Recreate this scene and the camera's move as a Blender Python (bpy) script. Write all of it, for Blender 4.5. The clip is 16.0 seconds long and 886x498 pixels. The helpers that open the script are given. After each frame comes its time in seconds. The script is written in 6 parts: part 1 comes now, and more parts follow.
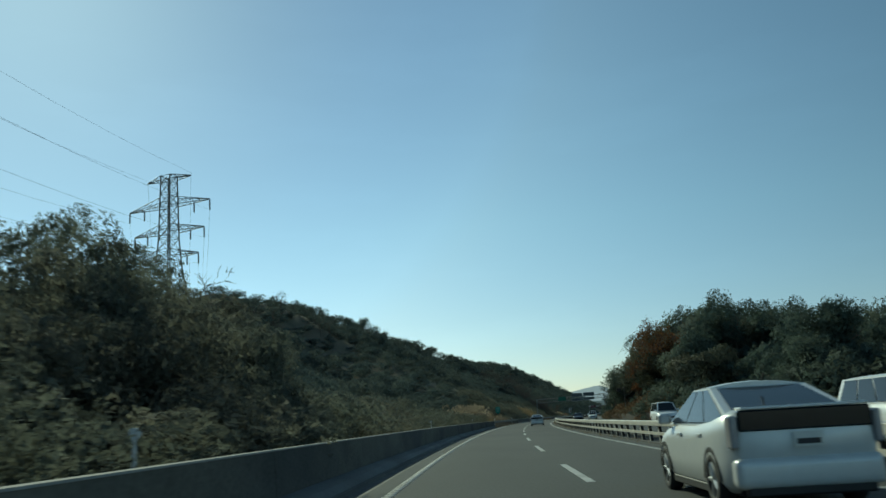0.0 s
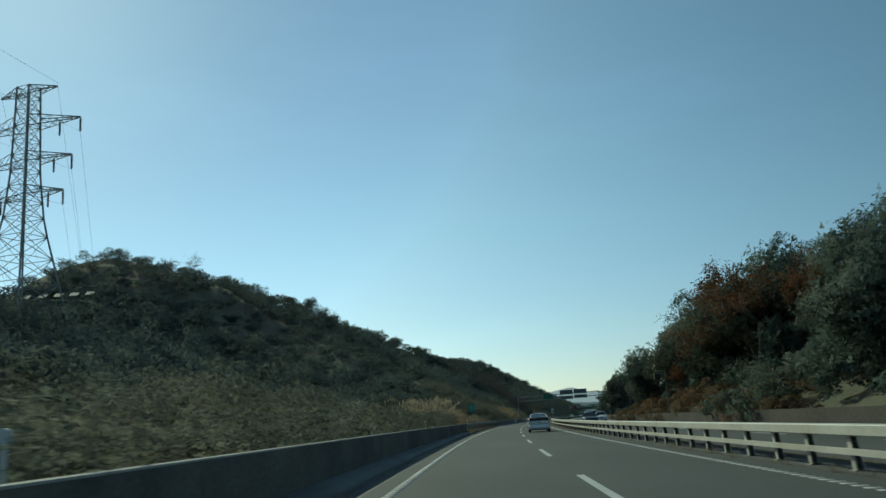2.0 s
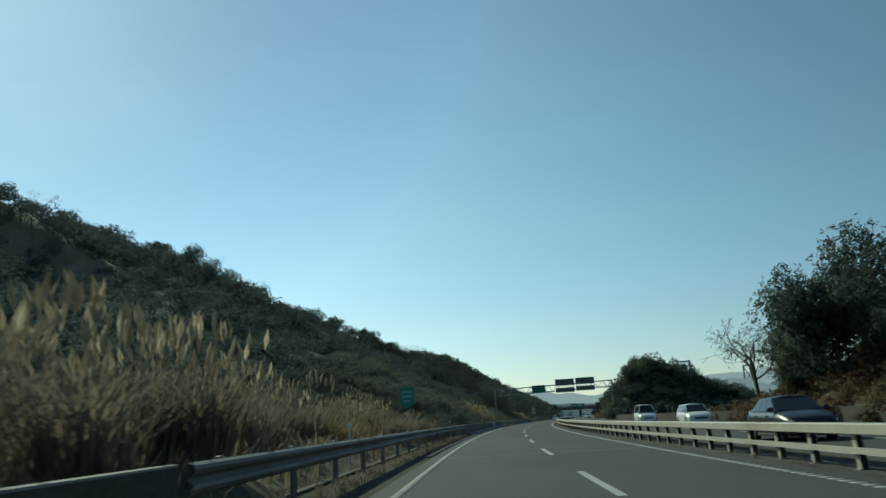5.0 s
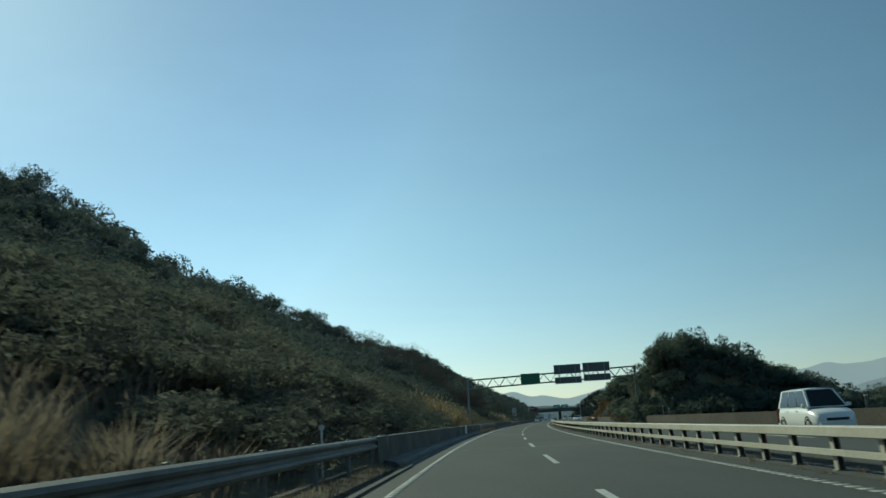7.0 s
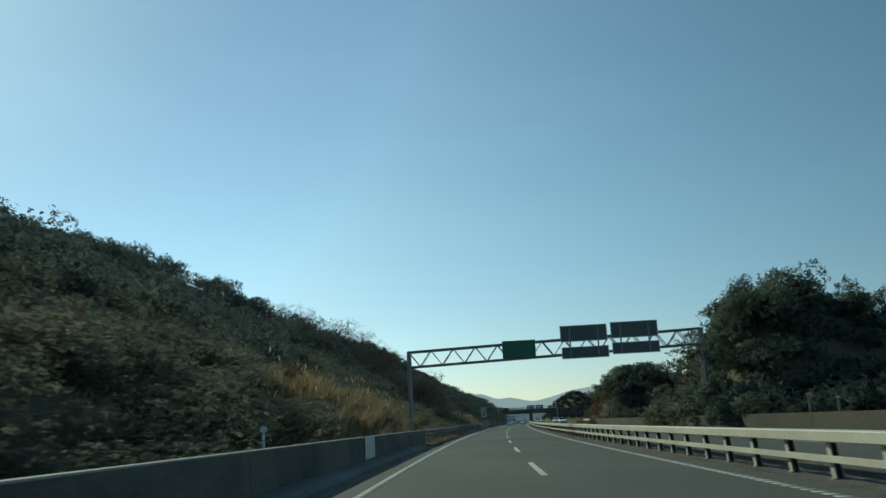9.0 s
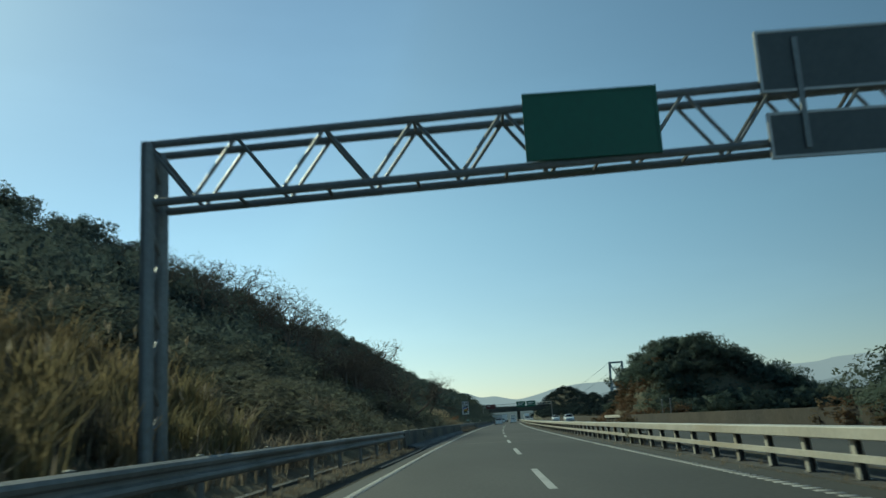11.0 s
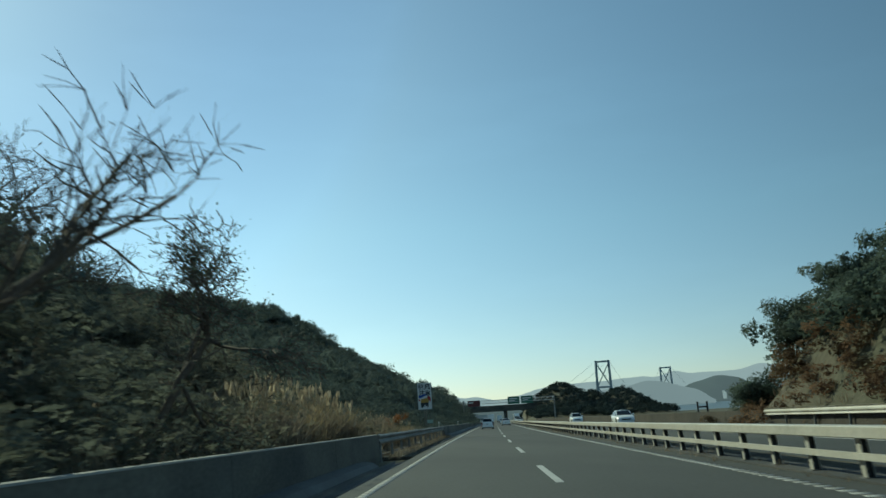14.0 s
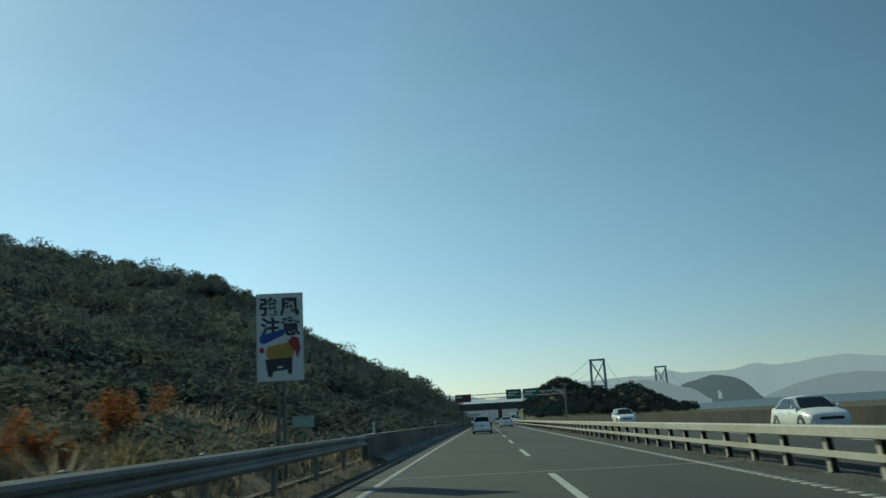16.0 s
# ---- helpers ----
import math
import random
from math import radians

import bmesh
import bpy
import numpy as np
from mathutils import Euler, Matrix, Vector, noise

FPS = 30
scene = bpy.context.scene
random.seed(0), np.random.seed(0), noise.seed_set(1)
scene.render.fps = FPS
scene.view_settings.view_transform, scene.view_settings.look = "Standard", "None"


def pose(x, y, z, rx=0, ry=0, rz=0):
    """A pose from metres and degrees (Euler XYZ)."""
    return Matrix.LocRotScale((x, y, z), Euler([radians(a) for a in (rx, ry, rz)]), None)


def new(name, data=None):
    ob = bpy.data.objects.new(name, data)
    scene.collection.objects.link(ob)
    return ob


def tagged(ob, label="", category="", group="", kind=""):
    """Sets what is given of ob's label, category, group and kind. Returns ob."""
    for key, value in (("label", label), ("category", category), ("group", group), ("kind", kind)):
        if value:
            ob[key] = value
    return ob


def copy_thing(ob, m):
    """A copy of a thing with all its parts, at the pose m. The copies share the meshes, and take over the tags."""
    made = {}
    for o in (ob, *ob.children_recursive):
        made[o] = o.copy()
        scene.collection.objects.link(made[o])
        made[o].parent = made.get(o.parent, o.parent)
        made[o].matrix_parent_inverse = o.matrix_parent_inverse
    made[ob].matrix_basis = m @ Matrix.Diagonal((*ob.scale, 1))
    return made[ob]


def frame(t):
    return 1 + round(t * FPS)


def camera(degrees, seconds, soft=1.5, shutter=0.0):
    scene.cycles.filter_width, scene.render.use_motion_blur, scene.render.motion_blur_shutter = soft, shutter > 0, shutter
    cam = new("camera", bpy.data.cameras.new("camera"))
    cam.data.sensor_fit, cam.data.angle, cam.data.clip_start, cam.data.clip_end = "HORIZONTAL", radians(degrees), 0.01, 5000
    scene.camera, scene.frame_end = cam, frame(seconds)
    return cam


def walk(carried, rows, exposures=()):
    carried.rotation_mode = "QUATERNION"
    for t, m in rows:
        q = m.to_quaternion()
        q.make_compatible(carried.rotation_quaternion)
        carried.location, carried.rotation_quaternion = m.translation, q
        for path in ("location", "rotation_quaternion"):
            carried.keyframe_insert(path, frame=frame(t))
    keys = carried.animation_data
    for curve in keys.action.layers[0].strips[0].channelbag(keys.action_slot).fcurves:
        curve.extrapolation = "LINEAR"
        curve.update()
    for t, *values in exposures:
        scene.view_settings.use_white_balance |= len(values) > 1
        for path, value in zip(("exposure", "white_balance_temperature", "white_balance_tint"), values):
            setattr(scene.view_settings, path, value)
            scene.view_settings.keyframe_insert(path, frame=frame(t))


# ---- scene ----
# ---- brightness and colour ----
EXPO, KELVIN, TINT = 0.21, 6730, -23
SKY_STRENGTH, SUN_STRENGTH, SKY_DUST = 0.10, 2.45, 1.8
# ---- camera and its drive ----
cam = camera(54.22, 16.0, soft=1.5, shutter=0.16)
# seconds, place, pitch up, roll, yaw to the left
DRIVE = [
    (0.0, -1.83, -0.43, 1.18, 11.31, -3.41, 1.62),
    (0.5, -1.77, 11.78, 1.18, 11.39, -3.26, 1.18),
    (1.0, -1.61, 24.00, 1.18, 11.30, -3.27, 0.72),
    (1.5, -1.33, 36.25, 1.18, 11.31, -3.14, 0.31),
    (2.0, -0.95, 48.51, 1.18, 11.30, -3.13, -0.13),
    (2.5, -0.46, 60.79, 1.18, 11.32, -3.11, -0.54),
    (3.0, 0.11, 73.07, 1.18, 11.34, -3.04, -0.86),
    (3.5, 0.75, 85.37, 1.18, 11.37, -3.27, -1.23),
    (4.0, 1.44, 97.68, 1.18, 11.36, -3.29, -1.59),
    (4.5, 2.16, 109.99, 1.18, 11.35, -3.31, -1.94),
    (5.0, 2.96, 122.31, 1.18, 11.35, -3.32, -2.28),
    (5.5, 3.86, 134.64, 1.18, 11.34, -3.34, -2.64),
    (6.0, 4.88, 146.95, 1.18, 11.33, -3.35, -3.03),
    (6.5, 6.05, 159.27, 1.18, 11.46, -3.25, -3.45),
    (7.0, 7.32, 171.57, 1.18, 11.42, -3.14, -4.01),
    (7.5, 8.71, 183.86, 1.18, 11.40, -3.09, -4.57),
    (8.0, 10.22, 196.14, 1.18, 11.40, -3.01, -5.16),
    (8.5, 11.83, 208.40, 1.18, 11.38, -2.99, -5.75),
    (9.0, 13.50, 220.65, 1.18, 11.45, -2.91, -6.17),
    (9.5, 15.25, 232.88, 1.18, 11.42, -3.04, -6.51),
    (10.0, 17.07, 245.09, 1.18, 11.40, -3.17, -6.82),
    (10.5, 18.95, 257.28, 1.18, 11.37, -3.30, -7.09),
    (11.0, 20.89, 269.45, 1.18, 11.35, -3.42, -7.32),
    (11.5, 22.86, 281.60, 1.18, 11.33, -3.55, -7.51),
    (12.0, 24.86, 293.73, 1.18, 11.33, -3.56, -7.71),
    (12.5, 26.88, 305.84, 1.18, 11.31, -3.44, -7.90),
    (13.0, 28.90, 317.93, 1.18, 11.25, -3.50, -8.13),
    (13.5, 30.93, 330.00, 1.18, 11.31, -3.53, -8.35),
    (14.0, 33.01, 342.04, 1.18, 11.36, -3.40, -8.52),
    (14.5, 35.17, 354.04, 1.18, 11.33, -3.37, -8.74),
    (15.0, 37.36, 366.02, 1.18, 11.26, -3.24, -8.91),
    (15.5, 39.57, 377.96, 1.18, 11.29, -3.21, -8.98),
    (16.0, 41.81, 389.87, 1.18, 11.29, -3.20, -9.03),
]
walk(cam, [(t, pose(x, y, z, 0, 0, yaw) @ pose(0, 0, 0, 90 + up, 0, 0) @ pose(0, 0, 0, 0, 0, roll))
           for t, x, y, z, up, roll, yaw in DRIVE],
     exposures=[(0.0, EXPO - 0.05, KELVIN - 60, TINT - 1), (3.0, EXPO + 0.02, KELVIN - 60, TINT - 1), (9.0, EXPO + 0.10, KELVIN, TINT), (13.0, EXPO + 0.13, KELVIN, TINT), (14.3, EXPO + 0.22, KELVIN, TINT), (15.4, EXPO + 0.06, KELVIN, TINT), (16.0, EXPO + 0.05, KELVIN, TINT)])

# ---- sky and sun ----
SUN_AZ, SUN_EL = radians(-29), radians(31)      # azimuth clockwise from +y
world = bpy.data.worlds.new("world")
scene.world = world
world.use_nodes = True
wn = world.node_tree.nodes
wl = world.node_tree.links
sky = wn.new("ShaderNodeTexSky")
sky.sky_type, sky.sun_disc = "NISHITA", False
sky.sun_elevation, sky.sun_rotation = SUN_EL, SUN_AZ
sky.altitude, sky.air_density, sky.dust_density, sky.ozone_density = 2000, 1.0, SKY_DUST, 2.0
wn["Background"].inputs["Strength"].default_value = SKY_STRENGTH
sun_data = bpy.data.lights.new("sun", "SUN")
sun_data.energy, sun_data.angle, sun_data.color = SUN_STRENGTH, radians(0.6), (1.0, 0.93, 0.82)
sun = new("sun", sun_data)
to_sun = Vector((math.sin(SUN_AZ) * math.cos(SUN_EL), math.cos(SUN_AZ) * math.cos(SUN_EL), math.sin(SUN_EL)))
sun.rotation_euler = to_sun.to_track_quat("Z", "Y").to_euler()
sun.location = (0, 0, 200)


def sky_node(kind, **sets):
    nd = wn.new(kind)
    for key, value in sets.items():
        if key == "operation":
            nd.operation = value
        else:
            nd.inputs[key.replace("_", " ")].default_value = value
    return nd


# winter haze: greyer towards the horizon, paler by the sun, thinning away from it, with a few faint streaks of cloud;
# opposite the sun an unseen boost is added to fill the shade
sky_dir = wn.new("ShaderNodeTexCoord").outputs["Generated"]
sky_axes = wn.new("ShaderNodeSeparateXYZ")
wl.new(sky_dir, sky_axes.inputs[0])
low_sky = sky_node("ShaderNodeMapRange", From_Min=0.0, From_Max=0.22, To_Min=1.0, To_Max=0.0)
wl.new(sky_axes.outputs["Z"], low_sky.inputs["Value"])
grey = wn.new("ShaderNodeMix")
grey.data_type = "RGBA"
grey.inputs["A"].default_value, grey.inputs["B"].default_value = (1, 1, 1, 1), (0.90, 0.81, 0.92, 1)
wl.new(low_sky.outputs["Result"], grey.inputs["Factor"])
sunward = wn.new("ShaderNodeVectorMath")
sunward.operation = "DOT_PRODUCT"
sunward.inputs[1].default_value = to_sun
wl.new(sky_dir, sunward.inputs[0])
thin = sky_node("ShaderNodeMapRange", From_Min=0.3, From_Max=0.92, To_Min=0.58, To_Max=1.0)
wl.new(sunward.outputs["Value"], thin.inputs["Value"])
streaks = wn.new("ShaderNodeMapping")
streaks.inputs["Scale"].default_value = (1.6, 1.6, 6.0)
wl.new(sky_dir, streaks.inputs["Vector"])
cloud = sky_node("ShaderNodeTexNoise", Scale=2.4, Detail=6.0, Roughness=0.55)
wl.new(streaks.outputs["Vector"], cloud.inputs["Vector"])
wisp = sky_node("ShaderNodeMapRange", From_Min=0.50, From_Max=0.80, To_Min=1.0, To_Max=1.05)
wl.new(cloud.outputs["Fac"], wisp.inputs["Value"])
dim = sky_node("ShaderNodeMath", operation="MULTIPLY")
glow = sky_node("ShaderNodeMapRange", From_Min=0.86, From_Max=1.0, To_Min=1.0, To_Max=0.62)
wl.new(sunward.outputs["Value"], glow.inputs["Value"])
even = sky_node("ShaderNodeMath", operation="MULTIPLY")
wl.new(thin.outputs["Result"], even.inputs[0])
wl.new(glow.outputs["Result"], even.inputs[1])
# sky behind the drive, out of view, raised to brighten shaded faces
back = sky_node("ShaderNodeMapRange", From_Min=-0.5, From_Max=0.4, To_Min=1.9, To_Max=1.0)
wl.new(sunward.outputs["Value"], back.inputs["Value"])
both = sky_node("ShaderNodeMath", operation="MULTIPLY")
wl.new(even.outputs[0], both.inputs[0])
wl.new(back.outputs["Result"], both.inputs[1])
wl.new(both.outputs[0], dim.inputs[0])
wl.new(wisp.outputs["Result"], dim.inputs[1])
tint_mul = wn.new("ShaderNodeVectorMath")
tint_mul.operation = "MULTIPLY"
wl.new(sky.outputs["Color"], tint_mul.inputs[0])
near_sun = sky_node("ShaderNodeMapRange", From_Min=0.84, From_Max=1.0, To_Min=0.0, To_Max=1.0)
wl.new(sunward.outputs["Value"], near_sun.inputs["Value"])
cool = wn.new("ShaderNodeMix")
cool.data_type = "RGBA"
cool.inputs["B"].default_value = (0.80, 0.98, 1.20, 1)
wl.new(near_sun.outputs["Result"], cool.inputs["Factor"])
wl.new(grey.outputs["Result"], cool.inputs["A"])
wl.new(cool.outputs["Result"], tint_mul.inputs[1])
dim_mul = wn.new("ShaderNodeVectorMath")
dim_mul.operation = "SCALE"
wl.new(tint_mul.outputs["Vector"], dim_mul.inputs[0])
wl.new(dim.outputs[0], dim_mul.inputs["Scale"])
wl.new(dim_mul.outputs["Vector"], wn["Background"].inputs["Color"])
rng = np.random.default_rng(7)

# ---- the line of the road: s along the dashed line, l to the right of it ----
BENDS = [0.742, 0.742, 0.497, 0.488, 0.651, 0.606, 0.391, 0.212, 0.192, 0.128, 0.0]   # 1/km, every 50 m from s = -25
_s = np.arange(-500.0, 4400.0, 1.0)
_k = np.interp(_s, -25 + 50 * np.arange(len(BENDS)), BENDS) * 1e-3
_k[_s < -25] = 0.742e-3 * np.exp((_s[_s < -25] + 25) / 200)
_th = np.concatenate([[0], np.cumsum((_k[1:] + _k[:-1]) / 2)])
_th -= np.interp(0, _s, _th)
_tm = (_th[1:] + _th[:-1]) / 2
_x = np.concatenate([[0], np.cumsum(np.sin(_tm))])
_y = np.concatenate([[0], np.cumsum(np.cos(_tm))])
_x -= np.interp(0, _s, _x)
_y -= np.interp(0, _s, _y)


def heading(s):
    return np.interp(s, _s, _th)


def along(s, l, z):
    """World places for s, l, z (arrays or numbers), as rows."""
    s, l, z = np.broadcast_arrays(*(np.asarray(a, float) for a in (s, l, z)))
    h = heading(s)
    return np.stack([np.interp(s, _s, _x) + l * np.cos(h), np.interp(s, _s, _y) - l * np.sin(h), z], -1)


def stand(s, l, z=0.0, turn=0.0):
    """The pose of a thing at s, l that looks along the road (its +y ahead); turn in degrees to the left."""
    p = along(s, l, z)
    return pose(*p, 0, 0, turn - math.degrees(float(heading(s))))


# ---- building helpers ----
def mesh_of(name, verts, faces, mats, index=None, smooth=False, normals=None):
    """A mesh from arrays; faces: an array of quads or of triangles, or a list of tuples."""
    me = bpy.data.meshes.new(name)
    if isinstance(faces, np.ndarray):
        verts = np.asarray(verts, np.float32)
        n, k = faces.shape
        me.vertices.add(len(verts))
        me.vertices.foreach_set("co", verts.ravel())
        me.loops.add(n * k)
        me.loops.foreach_set("vertex_index", faces.astype(np.int32).ravel())
        me.polygons.add(n)
        me.polygons.foreach_set("loop_start", np.arange(0, n * k, k, dtype=np.int32))
        me.update(calc_edges=True)
    else:
        me.from_pydata([tuple(v) for v in verts], [], faces)
        me.update()
    for m in mats if isinstance(mats, (list, tuple)) else [mats]:
        me.materials.append(m)
    if index is not None:
        me.polygons.foreach_set("material_index", np.asarray(index, np.int32))
    if smooth or normals is not None:
        me.polygons.foreach_set("use_smooth", np.ones(len(me.polygons), bool))
    if normals is not None:
        me.normals_split_custom_set_from_vertices(normals)
    return me


def thing(name, label, category, m=None, group="", kind=""):
    ob = tagged(new(name), label, category, group, kind)
    if m is not None:
        ob.matrix_basis = m
    return ob


def piece(name, me, parent, m=None, label=""):
    ob = new(name, me)
    ob.parent = parent
    if m is not None:
        ob.matrix_basis = m
    return tagged(ob, label)


def part(name, bm, material, parent, label="", smooth=False):
    me = bpy.data.meshes.new(name)
    bmesh.ops.recalc_face_normals(bm, faces=bm.faces)
    bm.to_mesh(me)
    bm.free()
    me.materials.append(material)
    if smooth:
        me.polygons.foreach_set("use_smooth", np.ones(len(me.polygons), bool))
    ob = new(name, me)
    if parent is not None:
        ob.parent = parent
    return tagged(ob, label)


def box(bm, x0, x1, y0, y1, z0, z1, bevel=0.0):
    made = bmesh.ops.create_cube(bm, size=1.0, matrix=Matrix.Translation(((x0 + x1) / 2, (y0 + y1) / 2, (z0 + z1) / 2))
                                 @ Matrix.Diagonal((x1 - x0, y1 - y0, z1 - z0, 1)))
    if bevel:
        edges = list({e for v in made["verts"] for e in v.link_edges})
        bmesh.ops.bevel(bm, geom=edges, offset=bevel, segments=1, affect="EDGES", profile=0.5)
    return bm


def bar(bm, a, b, r, sides=6, r2=None):
    """A round bar from a to b."""
    a, b = Vector(a), Vector(b)
    d = b - a
    m = Matrix.Translation((a + b) / 2) @ d.to_track_quat("Z", "Y").to_matrix().to_4x4()
    bmesh.ops.create_cone(bm, cap_ends=True, segments=sides, radius1=r, radius2=r if r2 is None else r2, depth=d.length, matrix=m)
    return bm


def boxes(*rows, bevel=0.0):
    bm = bmesh.new()
    for row in rows:
        box(bm, *row, bevel=bevel)
    return bm


def loft(profile, stations, closed=True, flat_z=None):
    """Carries a profile of (l, z) along the road through the stations s. Returns verts, quads and caps."""
    n, k = len(stations), len(profile)
    pr = np.array(profile, float)
    v = along(np.repeat(stations, k), np.tile(pr[:, 0], n), np.tile(pr[:, 1], n))
    f = []
    for i in range(n - 1):
        for j in range(k if closed else k - 1):
            a, b = i * k + j, i * k + (j + 1) % k
            f.append((a, a + k, b + k, b))
    if closed:
        f += [tuple(range(k)), tuple(range((n - 1) * k + k - 1, (n - 1) * k - 1, -1))]
    return v, f


def ribbon(name, profile, s0, s1, step, material, parent=None, label="", closed=True, smooth=False):
    st = np.linspace(s0, s1, max(2, int(round((s1 - s0) / step)) + 1))
    v, f = loft(profile, st, closed)
    ob = new(name, mesh_of(name, v, f, material, smooth=smooth))
    bm = bmesh.new()
    bm.from_mesh(ob.data)
    bmesh.ops.recalc_face_normals(bm, faces=bm.faces)
    bm.to_mesh(ob.data)
    bm.free()
    if parent is not None:
        ob.parent = parent
    return tagged(ob, label)


# ---- materials ----
def material(name, color, rough=0.7, metal=0.0, vary=0.25, scale=3.0, fine=40.0, bump=0.15, second=None, second_at=0.55, island=0.0,
             objrand=0.0, spec=0.5, stretch=(1, 1, 1), transmit=0.0, holes=0.0):
    m = bpy.data.materials.new(name)
    m.use_nodes = True
    nt = m.node_tree
    n, l = nt.nodes, nt.links
    b = n["Principled BSDF"]
    b.inputs["Roughness"].default_value, b.inputs["Metallic"].default_value = rough, metal
    b.inputs["Specular IOR Level"].default_value = spec
    geo = n.new("ShaderNodeNewGeometry")
    mp = n.new("ShaderNodeMapping")
    mp.inputs["Scale"].default_value = stretch
    l.new(geo.outputs["Position"], mp.inputs["Vector"])
    big = n.new("ShaderNodeTexNoise")
    big.inputs["Scale"].default_value, big.inputs["Detail"].default_value = scale, 4.0
    l.new(mp.outputs["Vector"], big.inputs["Vector"])
    small = n.new("ShaderNodeTexNoise")
    small.inputs["Scale"].default_value, small.inputs["Detail"].default_value = fine, 3.0
    l.new(mp.outputs["Vector"], small.inputs["Vector"])
    add = n.new("ShaderNodeMath")
    add.operation = "ADD"
    l.new(big.outputs["Fac"], add.inputs[0])
    l.new(small.outputs["Fac"], add.inputs[1])
    last = add.outputs[0]
    for amount, node, out in ((island, geo, "Random Per Island"), (objrand, None, "Random")):
        if amount:
            src = node or n.new("ShaderNodeObjectInfo")
            k = n.new("ShaderNodeMath")
            k.operation = "MULTIPLY_ADD"
            k.inputs[1].default_value = amount
            l.new(src.outputs[out], k.inputs[0])
            l.new(last, k.inputs[2])
            last = k.outputs[0]
    rest = (island + objrand) / 2
    rg = n.new("ShaderNodeMapRange")
    rg.inputs["From Min"].default_value, rg.inputs["From Max"].default_value = 0.6 + rest * 0.4, 1.4 + rest * 1.6
    rg.inputs["To Min"].default_value, rg.inputs["To Max"].default_value = 1 - vary, 1 + vary
    l.new(last, rg.inputs["Value"])
    mul = n.new("ShaderNodeVectorMath")
    mul.operation = "SCALE"
    l.new(rg.outputs["Result"], mul.inputs["Scale"])
    if second is not None:
        mix = n.new("ShaderNodeMix")
        mix.data_type = "RGBA"
        mix.inputs["A"].default_value, mix.inputs["B"].default_value = (*color, 1), (*second, 1)
        r2 = n.new("ShaderNodeMapRange")
        r2.inputs["From Min"].default_value, r2.inputs["From Max"].default_value = second_at - 0.1, second_at + 0.1
        other = n.new("ShaderNodeTexNoise")
        other.inputs["Scale"].default_value, other.inputs["Detail"].default_value = scale * 0.37, 5.0
        l.new(mp.outputs["Vector"], other.inputs["Vector"])
        l.new(other.outputs["Fac"], r2.inputs["Value"])
        l.new(r2.outputs["Result"], mix.inputs["Factor"])
        l.new(mix.outputs["Result"], mul.inputs[0])
    else:
        mul.inputs[0].default_value = color
    l.new(mul.outputs["Vector"], b.inputs["Base Color"])
    if bump:
        bp = n.new("ShaderNodeBump")
        bp.inputs["Strength"].default_value, bp.inputs["Distance"].default_value = bump, 0.02
        l.new(small.outputs["Fac"], bp.inputs["Height"])
        l.new(bp.outputs["Normal"], b.inputs["Normal"])
    if transmit:
        tr = n.new("ShaderNodeBsdfTranslucent")
        ms = n.new("ShaderNodeMixShader")
        ms.inputs["Fac"].default_value = transmit
        l.new(mul.outputs["Vector"], tr.inputs["Color"])
        l.new(b.outputs["BSDF"], ms.inputs[1])
        l.new(tr.outputs["BSDF"], ms.inputs[2])
        l.new(ms.outputs["Shader"], n["Material Output"].inputs["Surface"])
    if holes:
        # a sprig is a cluster of small leaves with gaps between them
        gap = n.new("ShaderNodeTexNoise")
        gap.inputs["Scale"].default_value, gap.inputs["Detail"].default_value = holes, 1.0
        l.new(geo.outputs["Position"], gap.inputs["Vector"])
        cut = n.new("ShaderNodeMath")
        cut.operation = "GREATER_THAN"
        cut.inputs[1].default_value = 0.5
        l.new(gap.outputs["Fac"], cut.inputs[0])
        air = n.new("ShaderNodeBsdfTransparent")
        leafy = n.new("ShaderNodeMixShader")
        l.new(cut.outputs[0], leafy.inputs["Fac"])
        l.new(ms.outputs["Shader"], leafy.inputs[1])
        l.new(air.outputs["BSDF"], leafy.inputs[2])
        l.new(leafy.outputs["Shader"], n["Material Output"].inputs["Surface"])
    return m


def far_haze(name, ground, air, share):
    """A far slope seen through miles of lit air: haze put in as a glow mixed with the slope's own colour."""
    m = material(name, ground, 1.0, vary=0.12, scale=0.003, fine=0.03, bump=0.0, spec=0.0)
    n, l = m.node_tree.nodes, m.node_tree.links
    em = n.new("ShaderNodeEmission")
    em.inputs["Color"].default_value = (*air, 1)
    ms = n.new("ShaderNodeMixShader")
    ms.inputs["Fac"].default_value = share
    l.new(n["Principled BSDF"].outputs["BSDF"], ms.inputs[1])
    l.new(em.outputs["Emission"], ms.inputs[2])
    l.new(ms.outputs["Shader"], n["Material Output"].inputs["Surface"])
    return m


ASPHALT = material("asphalt", (0.060, 0.063, 0.060), 0.85, vary=0.25, scale=0.35, fine=18, bump=0.3, second=(0.078, 0.079, 0.074), stretch=(1, 0.25, 1), spec=0.25)
SHOULDER = material("shoulder_asphalt", (0.088, 0.084, 0.078), 0.9, vary=0.3, scale=0.6, fine=14, bump=0.3, second=(0.06, 0.062, 0.06), spec=0.25)
PATCH = material("joint_concrete", (0.155, 0.152, 0.142), 0.85, vary=0.25, scale=2, fine=20, bump=0.2, spec=0.2)
PAINT = material("road_paint", (0.45, 0.45, 0.43), 0.7, vary=0.18, scale=1.5, fine=30, bump=0.1, second=(0.33, 0.33, 0.31), second_at=0.62, spec=0.3)
